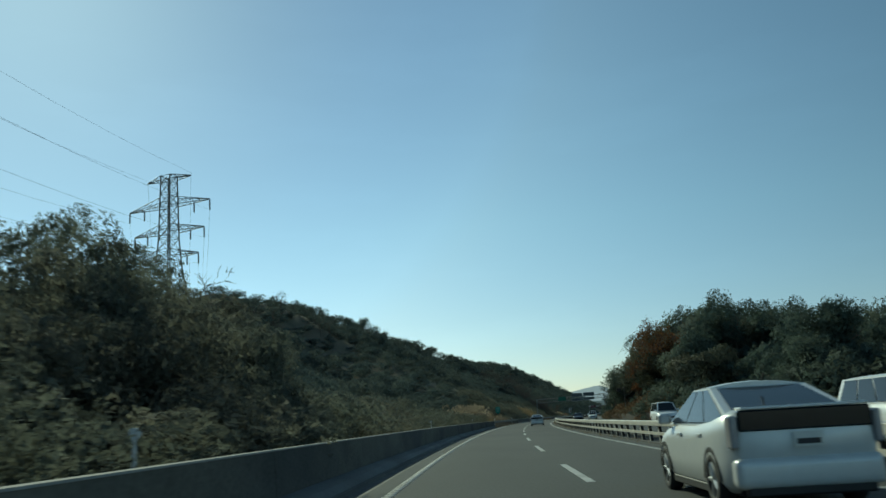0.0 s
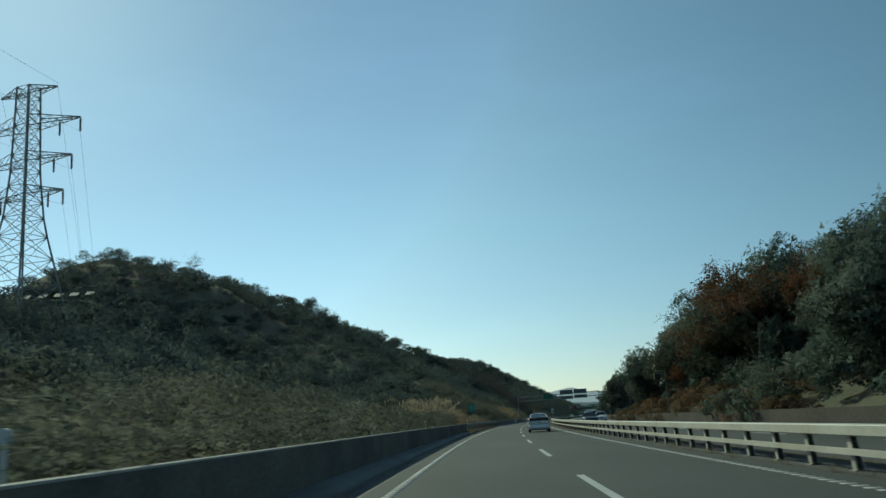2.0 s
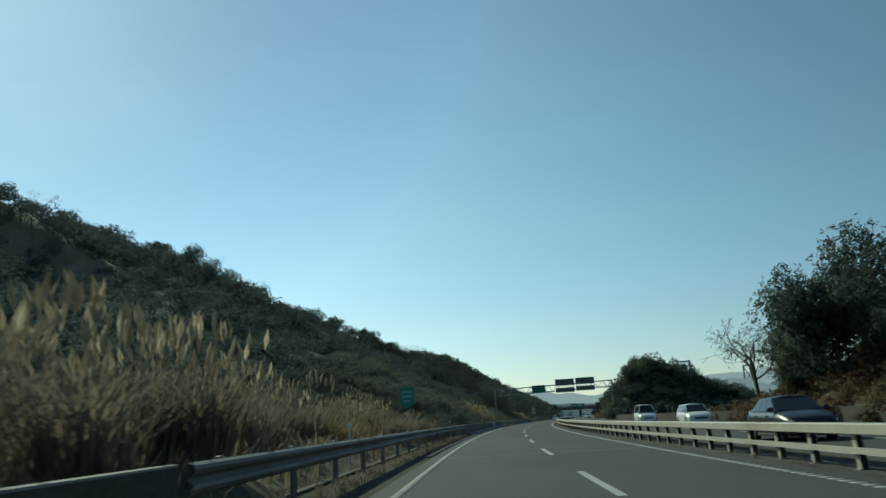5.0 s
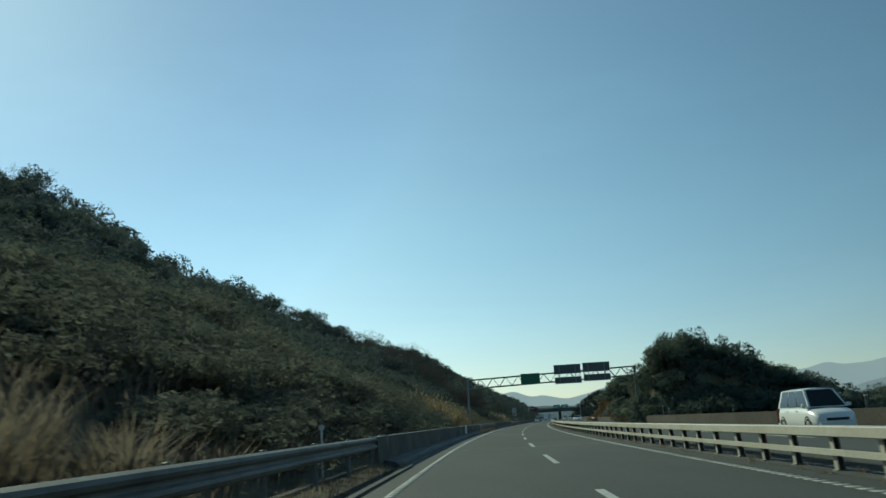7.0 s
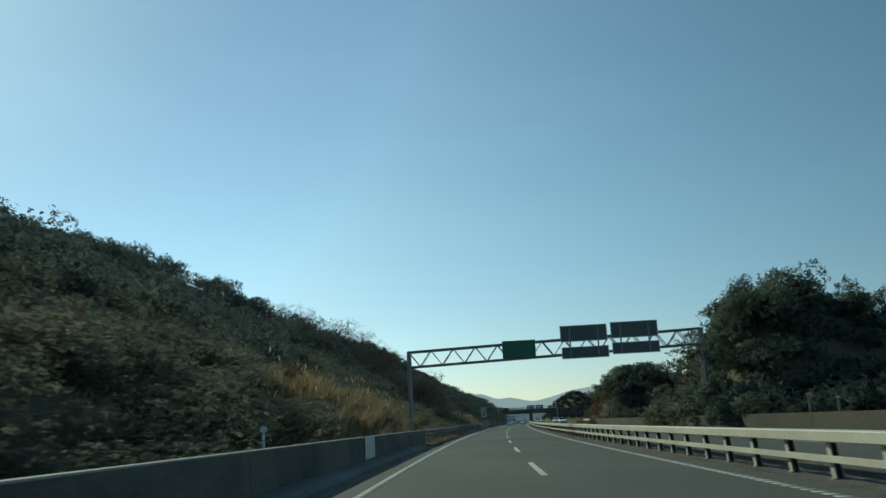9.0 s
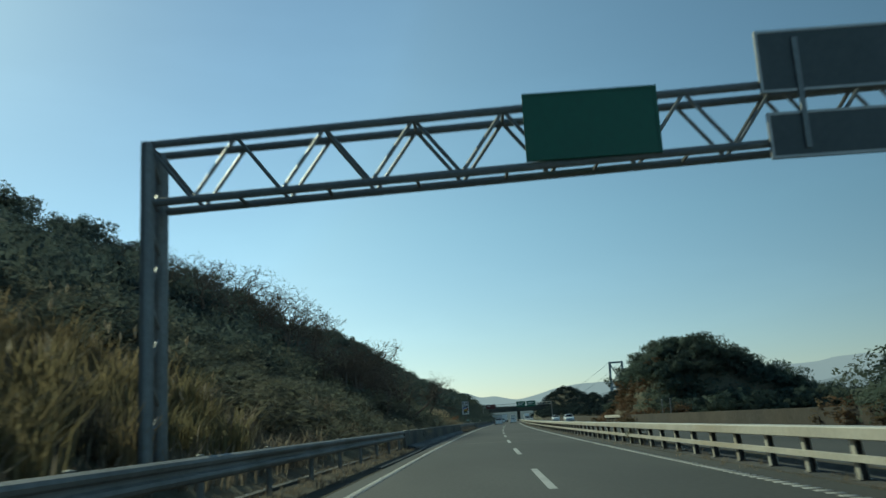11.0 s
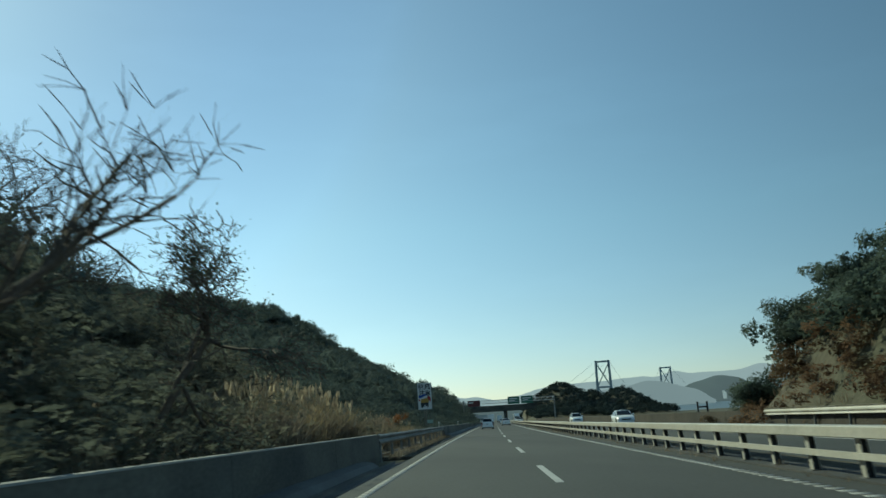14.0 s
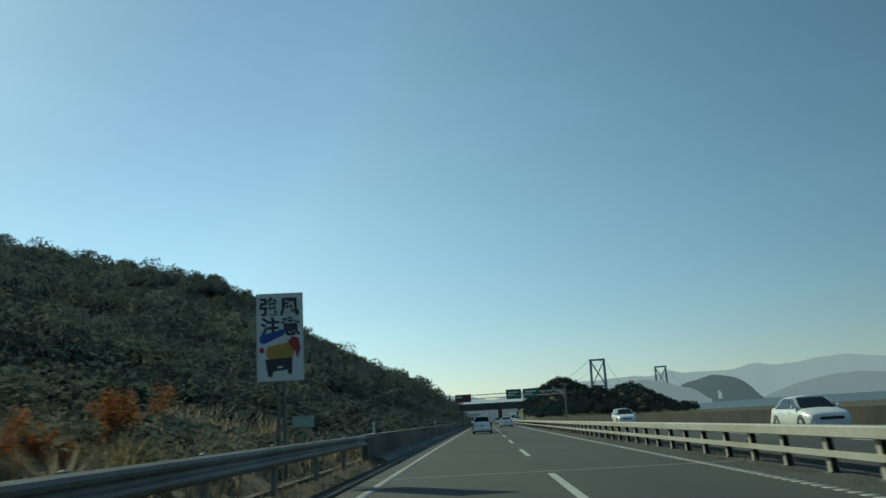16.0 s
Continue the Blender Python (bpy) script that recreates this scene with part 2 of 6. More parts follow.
WORN_PAINT = material("worn_road_paint", (0.15, 0.15, 0.145), 0.8, vary=0.3, scale=1.5, fine=25, bump=0.1, second=(0.10, 0.10, 0.097), second_at=0.5, spec=0.25)
CONCRETE = material("weathered_concrete", (0.12, 0.114, 0.096), 0.9, vary=0.35, scale=0.5, fine=9, bump=0.25, second=(0.07, 0.07, 0.066), stretch=(1, 1, 2), spec=0.2)
CONCRETE_SUNLIT = material("pale_concrete_coping", (0.27, 0.262, 0.24), 0.85, vary=0.25, scale=1, fine=12, bump=0.2, spec=0.2)
TOE = material("smooth_concrete", (0.105, 0.11, 0.113), 0.8, vary=0.3, scale=0.4, fine=8, bump=0.15, second=(0.08, 0.082, 0.082), second_at=0.5, spec=0.25)
GUTTER = material("damp_gutter", (0.05, 0.05, 0.048), 0.8, vary=0.4, scale=0.7, fine=10, bump=0.3, second=(0.09, 0.085, 0.07), spec=0.3)
CREAM = material("cream_rail_paint", (0.50, 0.47, 0.405), 0.5, vary=0.2, scale=0.8, fine=12, bump=0.05, second=(0.44, 0.39, 0.31), second_at=0.6)
POST_SHADE = material("brown_post_paint", (0.036, 0.033, 0.028), 0.55, vary=0.25, scale=3, fine=20, bump=0.08, objrand=0.5)
GALV = material("weathered_galvanised_steel", (0.20, 0.20, 0.19), 0.68, 0.25, vary=0.3, scale=0.9, fine=9, bump=0.08, second=(0.15, 0.148, 0.135), second_at=0.52)
STEEL = material("grey_steel", (0.20, 0.21, 0.215), 0.55, 0.4, vary=0.2, scale=1.5, fine=10, bump=0.05)
PYLON = material("weathered_pylon_steel", (0.23, 0.23, 0.23), 0.6, 0.3, vary=0.2, scale=0.5, fine=5, bump=0.0)
WIRE = material("dark_wire", (0.08, 0.08, 0.085), 0.6, 0.3, vary=0.1, scale=1, fine=5, bump=0.0)
EARTH = material("dry_earth", (0.13, 0.115, 0.085), 0.95, vary=0.35, scale=0.15, fine=3, bump=0.4, second=(0.10, 0.10, 0.07), second_at=0.5, spec=0.1)
VERGE_SOIL = material("dark_verge_soil", (0.055, 0.049, 0.038), 0.95, vary=0.45, scale=0.8, fine=10, bump=0.5, second=(0.085, 0.075, 0.05), second_at=0.56, spec=0.1)
MEDIAN = material("median_soil", (0.085, 0.075, 0.06), 0.95, vary=0.4, scale=0.8, fine=10, bump=0.5, second=(0.13, 0.11, 0.07), spec=0.1)
BROWNWALL = material("brown_stained_barrier", (0.080, 0.070, 0.058), 0.9, vary=0.35, scale=0.3, fine=6, bump=0.25, second=(0.066, 0.061, 0.054), spec=0.15)
GREEN_SIGN = material("green_sign_face", (0.008, 0.10, 0.055), 0.45, vary=0.1, scale=1, fine=8, bump=0.0)
BACK_SIGN = material("sign_back", (0.075, 0.085, 0.09), 0.55, 0.2, vary=0.15, scale=1, fine=8, bump=0.0)
FRAME_SIGN = material("sign_edge", (0.5, 0.5, 0.5), 0.5, vary=0.1, scale=1, fine=8, bump=0.0)
WHITE_SIGN = material("white_sign_face", (0.62, 0.62, 0.61), 0.5, vary=0.08, scale=1.5, fine=10, bump=0.0)
BLACK_INK = material("black_ink", (0.02, 0.02, 0.022), 0.5, vary=0.1, scale=3, fine=10, bump=0.0)
BLUE_INK = material("blue_ink", (0.015, 0.06, 0.30), 0.5, vary=0.1, scale=3, fine=10, bump=0.0)
RED_INK = material("red_ink", (0.30, 0.02, 0.02), 0.5, vary=0.1, scale=3, fine=10, bump=0.0)
YELLOW_INK = material("yellow_ink", (0.40, 0.23, 0.03), 0.5, vary=0.15, scale=3, fine=10, bump=0.0)
LED = material("message_board_face", (0.10, 0.022, 0.022), 0.6, vary=0.2, scale=4, fine=20, bump=0.0)
LEAF = material("evergreen_leaves", (0.102, 0.129, 0.119), 0.9, vary=0.16, scale=0.12, fine=3.5, bump=0, second=(0.110, 0.128, 0.112), second_at=0.56, island=0.08, spec=0.05, transmit=0.48, holes=5.0)
LEAF_NEAR = material("shrub_leaves", (0.142, 0.155, 0.124), 0.8, vary=0.32, scale=0.4, fine=6, bump=0.0, second=(0.168, 0.163, 0.125), second_at=0.54, island=0.2, spec=0.10, transmit=0.6, holes=20.0)
LEAF_DARK = material("dark_oak_leaves", (0.085, 0.115, 0.096), 0.75, vary=0.35, scale=0.3, fine=5, bump=0.0, second=(0.100, 0.118, 0.092), second_at=0.55, island=0.15, spec=0.08, transmit=0.42, holes=8.0)
LEAF_OLIVE = material("olive_broad_leaves", (0.09, 0.1, 0.074), 0.7, vary=0.45, scale=0.3, fine=5, bump=0.0, second=(0.085, 0.08, 0.052), second_at=0.55, island=0.2, spec=0.12, transmit=0.4, holes=8.0)
# distance haze over the headland put into a darker, bluer leaf colour
LEAF_HAZED = material("dark_pine_needles", (0.036, 0.052, 0.054), 0.9, vary=0.2, scale=0.1, fine=2, bump=0.0, second=(0.032, 0.044, 0.042), second_at=0.55, island=0.06, spec=0.03, transmit=0.3, holes=5.0)
LEAF_RUST = material("rusty_autumn_leaves", (0.17, 0.078, 0.036), 0.7, vary=0.5, scale=0.5, fine=3, bump=0.0, second=(0.11, 0.075, 0.035), second_at=0.55, island=1.0, spec=0.15, transmit=0.4)
DRY_SCRUB = material("russet_dry_scrub", (0.165, 0.105, 0.068), 0.85, vary=0.4, scale=0.5, fine=4, bump=0.0, second=(0.12, 0.098, 0.062), second_at=0.5, island=0.3, spec=0.08, transmit=0.5, holes=9.0)
LEAF_ORANGE = material("orange_autumn_leaves", (0.30, 0.115, 0.045), 0.7, vary=0.4, scale=0.5, fine=3, bump=0.0, second=(0.24, 0.11, 0.045), second_at=0.55, island=0.8, spec=0.15, transmit=0.55)
STRAW = material("dry_straw", (0.245, 0.205, 0.155), 0.8, vary=0.35, scale=0.3, fine=2, bump=0.0, second=(0.19, 0.158, 0.118), second_at=0.52, island=0.5, spec=0.1, transmit=0.5)
GOLD = material("golden_autumn_grass", (0.285, 0.208, 0.122), 0.8, vary=0.35, scale=0.4, fine=2, bump=0.0, second=(0.21, 0.18, 0.10), second_at=0.50, island=0.5, spec=0.1, transmit=0.5)
PLUME = material("pampas_plumes", (0.52, 0.44, 0.32), 0.85, vary=0.3, scale=0.5, fine=4, bump=0.0, island=0.8, spec=0.1, transmit=0.5)
BARK = material("grey_bark", (0.13, 0.105, 0.085), 0.9, vary=0.35, scale=1.5, fine=14, bump=0.4, spec=0.15)
WATER = material("sea_water", (0.105, 0.135, 0.15), 0.45, vary=0.12, scale=0.01, fine=0.05, bump=0.0, stretch=(1, 3, 1), spec=0.35)
# haze of the far slopes put in as a bluish glow
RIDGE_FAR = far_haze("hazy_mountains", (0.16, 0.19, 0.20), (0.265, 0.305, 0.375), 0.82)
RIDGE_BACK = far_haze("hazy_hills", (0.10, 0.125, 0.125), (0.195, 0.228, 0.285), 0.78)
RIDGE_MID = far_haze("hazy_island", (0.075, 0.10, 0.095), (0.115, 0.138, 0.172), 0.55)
TOWER = material("bridge_tower_paint", (0.15, 0.20, 0.235), 0.6, vary=0.08, scale=0.02, fine=0.2, bump=0.0)
RUBBER = material("tyre_rubber", (0.02, 0.02, 0.021), 0.8, vary=0.2, scale=6, fine=40, bump=0.1)
ALLOY = material("alloy_rim", (0.42, 0.43, 0.44), 0.35, 0.8, vary=0.1, scale=6, fine=40, bump=0.0)
CAR_WHITE = material("white_car_paint", (0.82, 0.82, 0.80), 0.28, vary=0.05, scale=1.5, fine=8, bump=0.0)
CAR_SILVER = material("pearl_car_paint", (0.62, 0.63, 0.62), 0.3, 0.15, vary=0.05, scale=1.5, fine=8, bump=0.0)
CAR_DARK = material("dark_car_paint", (0.03, 0.033, 0.04), 0.3, 0.2, vary=0.1, scale=1.5, fine=8, bump=0.0)
CAR_GLASS = material("tinted_car_glass", (0.012, 0.015, 0.017), 0.12, vary=0.1, scale=1, fine=4, bump=0.0, spec=0.32)
TRIM = material("black_trim", (0.02, 0.02, 0.02), 0.6, vary=0.1, scale=4, fine=20, bump=0.0)
TAIL = material("red_lamp_lens", (0.16, 0.018, 0.018), 0.25, vary=0.1, scale=4, fine=20, bump=0.0)
LENS = material("smoked_lamp_lens", (0.30, 0.29, 0.295), 0.2, vary=0.1, scale=4, fine=20, bump=0.0)
LAMP = material("clear_lamp_lens", (0.62, 0.64, 0.66), 0.15, vary=0.05, scale=4, fine=20, bump=0.0)
PLATE = material("plate_face", (0.6, 0.6, 0.56), 0.5, vary=0.05, scale=4, fine=20, bump=0.0)
HOUSE = material("pale_wall_paint", (0.62, 0.61, 0.58), 0.8, vary=0.1, scale=0.4, fine=4, bump=0.05)

# ---- the lie of the land ----
def step01(a, b, x):
    u = np.clip((np.asarray(x, float) - a) / (b - a), 0, 1)
    return u * u * (3 - 2 * u)


# the hill along the near side: height and fall-off of its slope along the road, then single spurs and hollows (s, d, height, half-lengths)
HILL_S = [-400, 60, 90, 120, 140, 160, 180, 200, 220, 240, 260, 280, 300, 320, 340, 360, 380, 400, 420, 440, 460, 480, 500, 520, 540, 560, 580, 600, 630, 660, 700, 760, 950, 1150]
HILL_A = [0.55, 0.55, 0.55, 0.527, 0.532, 0.613, 0.735, 1.105, 1.268, 1.093, 1.18, 1.205, 1.062, 1.01, 1.028, 1.105, 1.121, 0.806, 0.84, 0.848, 0.861, 0.863, 0.892, 0.952, 1.061, 1.119, 1.231, 1.287, 1.146, 1.057, 1.059, 1.186, 0.681, 0.246]
WIDTH_S = [-400, 100, 150, 200, 250, 300, 350, 400, 450, 500, 550, 600, 700, 1200]
WIDTH = [88, 88, 83, 64.9, 79.5, 113, 100, 162, 88, 76, 68, 41.9, 121.7, 90]
SPURS = [(214.7, 51.6, -5.9, 16.9, 8.9), (273, 57, 2.5, 4, 14.8), (273.7, 28.6, -3.2, 13.5, 15.7), (359, 30.1, 2.1, 16.2, 9.8), (376.5, 50.4, 3.4, 9.2, 19.3), (562.3, 23.9, -1.4, 14.7, 12.2), (598.7, 32.8, -9.2, 20.1, 15.2), (201.8, 26.8, -0.8, 14.5, 12.3), (233, 24.1, -2.4, 16.4, 11.3)]
MASSES = [(50, 84, 172, 200, 8.0, 13, 60)]   # bank beyond the other road
MOUNDS = [(275, 286, 298, 313, [15, 17, 19.5, 23, 27, 33, 39, 44, 48, 60], [0, 4.4, 8.2, 8.2, 6.7, 3.8, 1.5, -0.4, -2.5, -5]),
          (367, 380, 397, 412, [15, 17, 19.5, 24, 28, 32, 36, 41, 46, 60], [0.3, 2.4, 6.3, 8.0, 6.8, 4.7, 2.8, 0.6, -2.5, -5])]
KNOBS = [(800, 34, 16.5, 60, 18), (800, 49, 12.0, 60, 10), (800, 64, 12.6, 60, 12), (720, 28, 5, 60, 13), (880, 52, 7, 60, 28)]


def wobble(s, l):
    return (np.sin(s * 0.071 + l * 0.05) + np.sin(s * 0.031 - l * 0.11 + 1.7) + np.sin(s * 0.147 + l * 0.13 + 0.6) * 0.6) / 2.6


def ground_z(s, l):
    s, l = np.broadcast_arrays(np.asarray(s, float), np.asarray(l, float))
    d = -l
    a = np.interp(s, HILL_S, HILL_A)
    w = np.interp(s, WIDTH_S, WIDTH)
    top = a * 28.67 / (1 - np.exp(-60 / w)) * (1 - np.exp(-np.clip(d - 4, 0, None) / w))
    left = np.clip(top - np.interp(d, [6, 9, 14, 26, 42, 62], [1.0, 1.9, 2.6, 3.9, 4.6, 3.1]), 0, None) * step01(6.5, 10, d) + 0.35 * step01(5.8, 7, d) + 1.2 * wobble(s, l) * step01(16, 40, d)
    left = left - 2.9 * np.exp(-((s - 209) / 27) ** 2 - ((d - 40) / 13) ** 2)
    left = left - 1.6 * np.exp(-((s - 284) / 20) ** 2 - ((d - 38) / 13) ** 2)
    for cs, cd, h, ws, wd in SPURS:
        left = left + h * np.exp(-((s - cs) / ws) ** 2 - ((d - cd) / wd) ** 2) * step01(7, 13, d)
    left = left - np.minimum(np.clip(d - 84, 0, None) ** 1.5 * 0.17, 32) * (1 - step01(262, 330, s))
    left = left - np.clip(d - 130, 0, 400) * 0.10 * step01(130, 200, d)
    right = -0.12 * np.clip(l - 15, 0, 110)
    for a0, a1, b0, b1, h, w, fall in MASSES:
        win = step01(a0, a1, s) * (1 - step01(b0, b1, s))
        right = np.maximum(right, win * h * (1 - np.exp(-np.clip(l - 15, 0, 60) / w)) - np.clip(l - fall, 0, 200) * 0.2)
    for a0, a1, b0, b1, ls, zs in MOUNDS:
        win = step01(a0, a1, s) * (1 - step01(b0, b1, s))
        right = np.maximum(right, np.interp(l, ls, zs) * win - 6 * (1 - win))
    for cs, cl, h, ws, wd in KNOBS:
        right = np.maximum(right, h * np.exp(-((s - cs) / ws) ** 2 - ((l - cl) / wd) ** 2) * 1.0 - 0.4 + np.minimum(0, right) * 0.0) * (l > 15) + right * (l <= 15)
    z = np.where(l < 0, left, right)
    z = np.where((l > -5.6) & (l < 15), -0.10, z)
    return z


s_knots = np.concatenate([[-480, -300, -200], np.arange(-140, 266, 7.0), np.arange(266, 420, 2.8), np.arange(420, 1001, 7.0), [1040, 1100, 1200, 1400, 1800, 2500, 4300]])
lh = np.concatenate([[0, 5.4, 6, 6.6, 7.2, 8, 9, 10, 11.5, 13, 14.6, 15.5, 17, 19], np.arange(21, 49, 2.0), np.arange(50, 131, 4.0), [140, 155, 175, 200, 240, 300, 420, 700, 1500, 3800]])
l_knots = np.concatenate([-lh[:0:-1], lh])
gs, gl = np.meshgrid(s_knots, l_knots, indexing="ij")
gz = ground_z(gs, gl)
idx = np.arange(gs.size).reshape(gs.shape)
quads = np.stack([idx[:-1, :-1], idx[1:, :-1], idx[1:, 1:], idx[:-1, 1:]], -1).reshape(-1, 4)
tagged(new("ground", mesh_of("ground", along(gs.ravel(), gl.ravel(), gz.ravel()), quads[:, ::-1], EARTH, smooth=True)),
       "dry brown earth and leaf litter rising into hillsides", "ground", kind="structure")

# the sea beyond the headland, a sheet that meets the far shore
ws, wlat = np.meshgrid(np.linspace(430, 4300, 40), np.concatenate([np.linspace(70, 400, 12), np.linspace(500, 3600, 12)]), indexing="ij")
idx = np.arange(ws.size).reshape(ws.shape)
quads = np.stack([idx[:-1, :-1], idx[1:, :-1], idx[1:, 1:], idx[:-1, 1:]], -1).reshape(-1, 4)
dist = np.hypot(ws - 390, wlat)
tagged(new("water", mesh_of("water", along(ws.ravel(), wlat.ravel(), (-9.5 + 0.0098 * dist).ravel()), quads[:, ::-1], WATER, smooth=True)),
       "calm pale grey-blue sea between the headlands", "sea", kind="structure")

# ---- carriageways ----
road = ribbon("road", [(-4.02, 0.0), (4.75, 0.0), (4.75, -0.25), (-4.02, -0.25)], -140, 1000, 6, ASPHALT)
tagged(road, "grey asphalt carriageway with worn wheel tracks", "road", kind="structure")
road_b = ribbon("road", [(5.55, 0.0), (14.2, 0.0), (14.2, -0.25), (5.55, -0.25)], -140, 1000, 6, ASPHALT)
tagged(road_b, "grey asphalt carriageway of the opposite direction", "road", kind="structure")
for s0, s1, tone in ((140, 186, VERGE_SOIL), (284, 300, VERGE_SOIL), (386, 408, VERGE_SOIL)):
    ribbon("shoulder", [(-5.35, 0.05), (-4.26, 0.02), (-4.02, 0.004), (-4.02, -0.2), (-5.35, -0.2)], s0 - 8.5, s1 + 11.5, 5, tone, road, "strip of dry soil and leaf litter beside the rail")
for s in (152.0, 210.0, 258.0, 318.0, 412.0):
    ribbon("expansion_joint", [(-4.0, 0.004), (4.1, 0.004), (4.1, -0.05), (-4.0, -0.05)], s, s + 0.42, 0.4, PATCH, road, "pale concrete joint strip across the lanes")
for i in range(-4, 62):
    s = 21.4 + 15.0 * i - 6.0
    st = np.linspace(s, s + 6.0, 4)
    v, f = loft([(-0.075, 0.0), (-0.075, 0.006), (0.075, 0.006), (0.075, 0.0)], st)
    piece("lane_dash", mesh_of("lane_dash", v, f, PAINT), road)
for l0, a, b, holder in ((-3.5, -140, 1000, road), (3.36, -140, 1000, road), (6.1, -140, 1000, road_b), (13.4, -140, 1000, road_b)):
    ribbon("edge_line", [(l0 - 0.06, 0.0), (l0 - 0.06, 0.005), (l0 + 0.06, 0.005), (l0 + 0.06, 0.0)], a, b, 6, PAINT if holder is road_b else WORN_PAINT, holder)
for i in range(-6, 60):
    v, f = loft([(9.68, 0.0), (9.68, 0.006), (9.83, 0.006), (9.83, 0.0)], np.linspace(9 + 15.0 * i, 15 + 15.0 * i, 3))
    piece("lane_dash", mesh_of("lane_dash", v, f, PAINT), road_b)


def rib_rows(l0, width, s0, s1, pitch):
    """Raised cross ribs on an edge line."""
    s = np.arange(s0, s1, pitch)
    n = len(s)
    w = width / 2
    cor = [(-0.07, -w, 0.003), (0.07, -w, 0.003), (0.07, w, 0.003), (-0.07, w, 0.003), (-0.055, -w, 0.012), (0.055, -w, 0.012), (0.055, w, 0.012), (-0.055, w, 0.012)]
    v = np.concatenate([along(s + a, l0 + b, c)[:, None, :] for a, b, c in cor], 1).reshape(-1, 3)
    q = np.array([[4, 5, 6, 7], [0, 1, 5, 4], [1, 2, 6, 5], [2, 3, 7, 6], [3, 0, 4, 7]])
    return v, (np.arange(n)[:, None, None] * 8 + q).reshape(-1, 4)


for l0, w in ((-3.5, 0.19), (3.36, 0.22)):
    v, f = rib_rows(l0, w, -20, 520, 0.41)
    tagged(piece("edge_line_ribs", mesh_of("edge_line_ribs", v, f, PAINT), road), "raised white cross ribs on the edge line", kind="stuff")
ribbon("median", [(4.75, 0.02), (5.0, 0.07), (5.3, 0.06), (5.55, 0.01), (5.55, -0.2), (4.75, -0.2)], -140, 1000, 6, MEDIAN)
tagged(bpy.data.objects["median"], "narrow strip of dry soil between the carriageways", "median strip", kind="structure")
ribbon("kerb", [(4.02, 0.0), (4.02, 0.03), (4.75, 0.035), (4.75, 0.0)], -60, 700, 6, SHOULDER)
tagged(bpy.data.objects["kerb"], "dark asphalt strip under the median rail", "kerb", kind="structure")

# ---- left side: concrete parapets and beam rails by turns ----
WALLS = [(-60, 131), (197, 273), (312, 374.5), (420, 800)]
RAILS = [(131.5, 199), (273.5, 314), (375, 423)]
SIDE = -4.95
for w0, w1 in WALLS:
    wall = thing("parapet_wall", "weathered grey concrete parapet with sunlight painted pale on its coping", "wall", kind="structure")
    n = max(1, int(round((w1 - w0) / 9.0)))
    for i in range(n):
        a, b = w0 + (w1 - w0) * i / n + 0.012, w0 + (w1 - w0) * (i + 1) / n - 0.012
        ribbon("panel", [(SIDE, 0.2), (SIDE - 0.03, 0.90), (SIDE - 0.11, 0.90), (SIDE - 0.11, -0.1), (SIDE - 0.05, -0.1)], a, b, 4.5, CONCRETE, wall)
        # sun on the wall's top edge put into the coping's paler colour
        ribbon("coping", [(SIDE - 0.022, 0.90), (SIDE - 0.03, 0.922), (SIDE - 0.12, 0.93), (SIDE - 0.12, 0.90)], a, b, 4.5, CONCRETE_SUNLIT, wall)
    ribbon("toe", [(-4.46, -0.02), (-4.47, 0.05), (-4.62, 0.16), (-4.94, 0.22), (-4.96, -0.02)], w0 + 1.0, w1 - 4.5, 5, TOE, wall, "smooth sloping concrete foot of the parapet")
    ribbon("gutter", [(-4.03, -0.005), (-4.2, -0.05), (-4.42, -0.05), (-4.46, 0.01), (-4.46, -0.2), (-4.03, -0.2)], w0, w1, 5, GUTTER, wall, "dark drain channel")


def w_beam(s0, s1, l0, z0, parent, mat):
    """A corrugated beam: the W profile, 3.2 mm thick, in overlapping lengths."""
    pr = [(0.0, 0.0), (0.055, 0.03), (0.075, 0.075), (0.055, 0.12), (0.005, 0.15), (0.0, 0.175), (0.005, 0.20), (0.055, 0.23), (0.075, 0.275), (0.055, 0.32), (0.0, 0.35)]
    shape = [(l0 + a, z0 + b) for a, b in pr] + [(l0 + a - 0.006, z0 + b) for a, b in pr[::-1]]
    n = max(1, int(round((s1 - s0) / 4.0)))
    for i in range(n):
        a, b = s0 + (s1 - s0) * i / n, s0 + (s1 - s0) * (i + 1) / n + 0.25
        ribbon("beam", [(x + (0.004 if i % 2 else 0), z) for x, z in shape], a, b, 2.2, mat, parent)


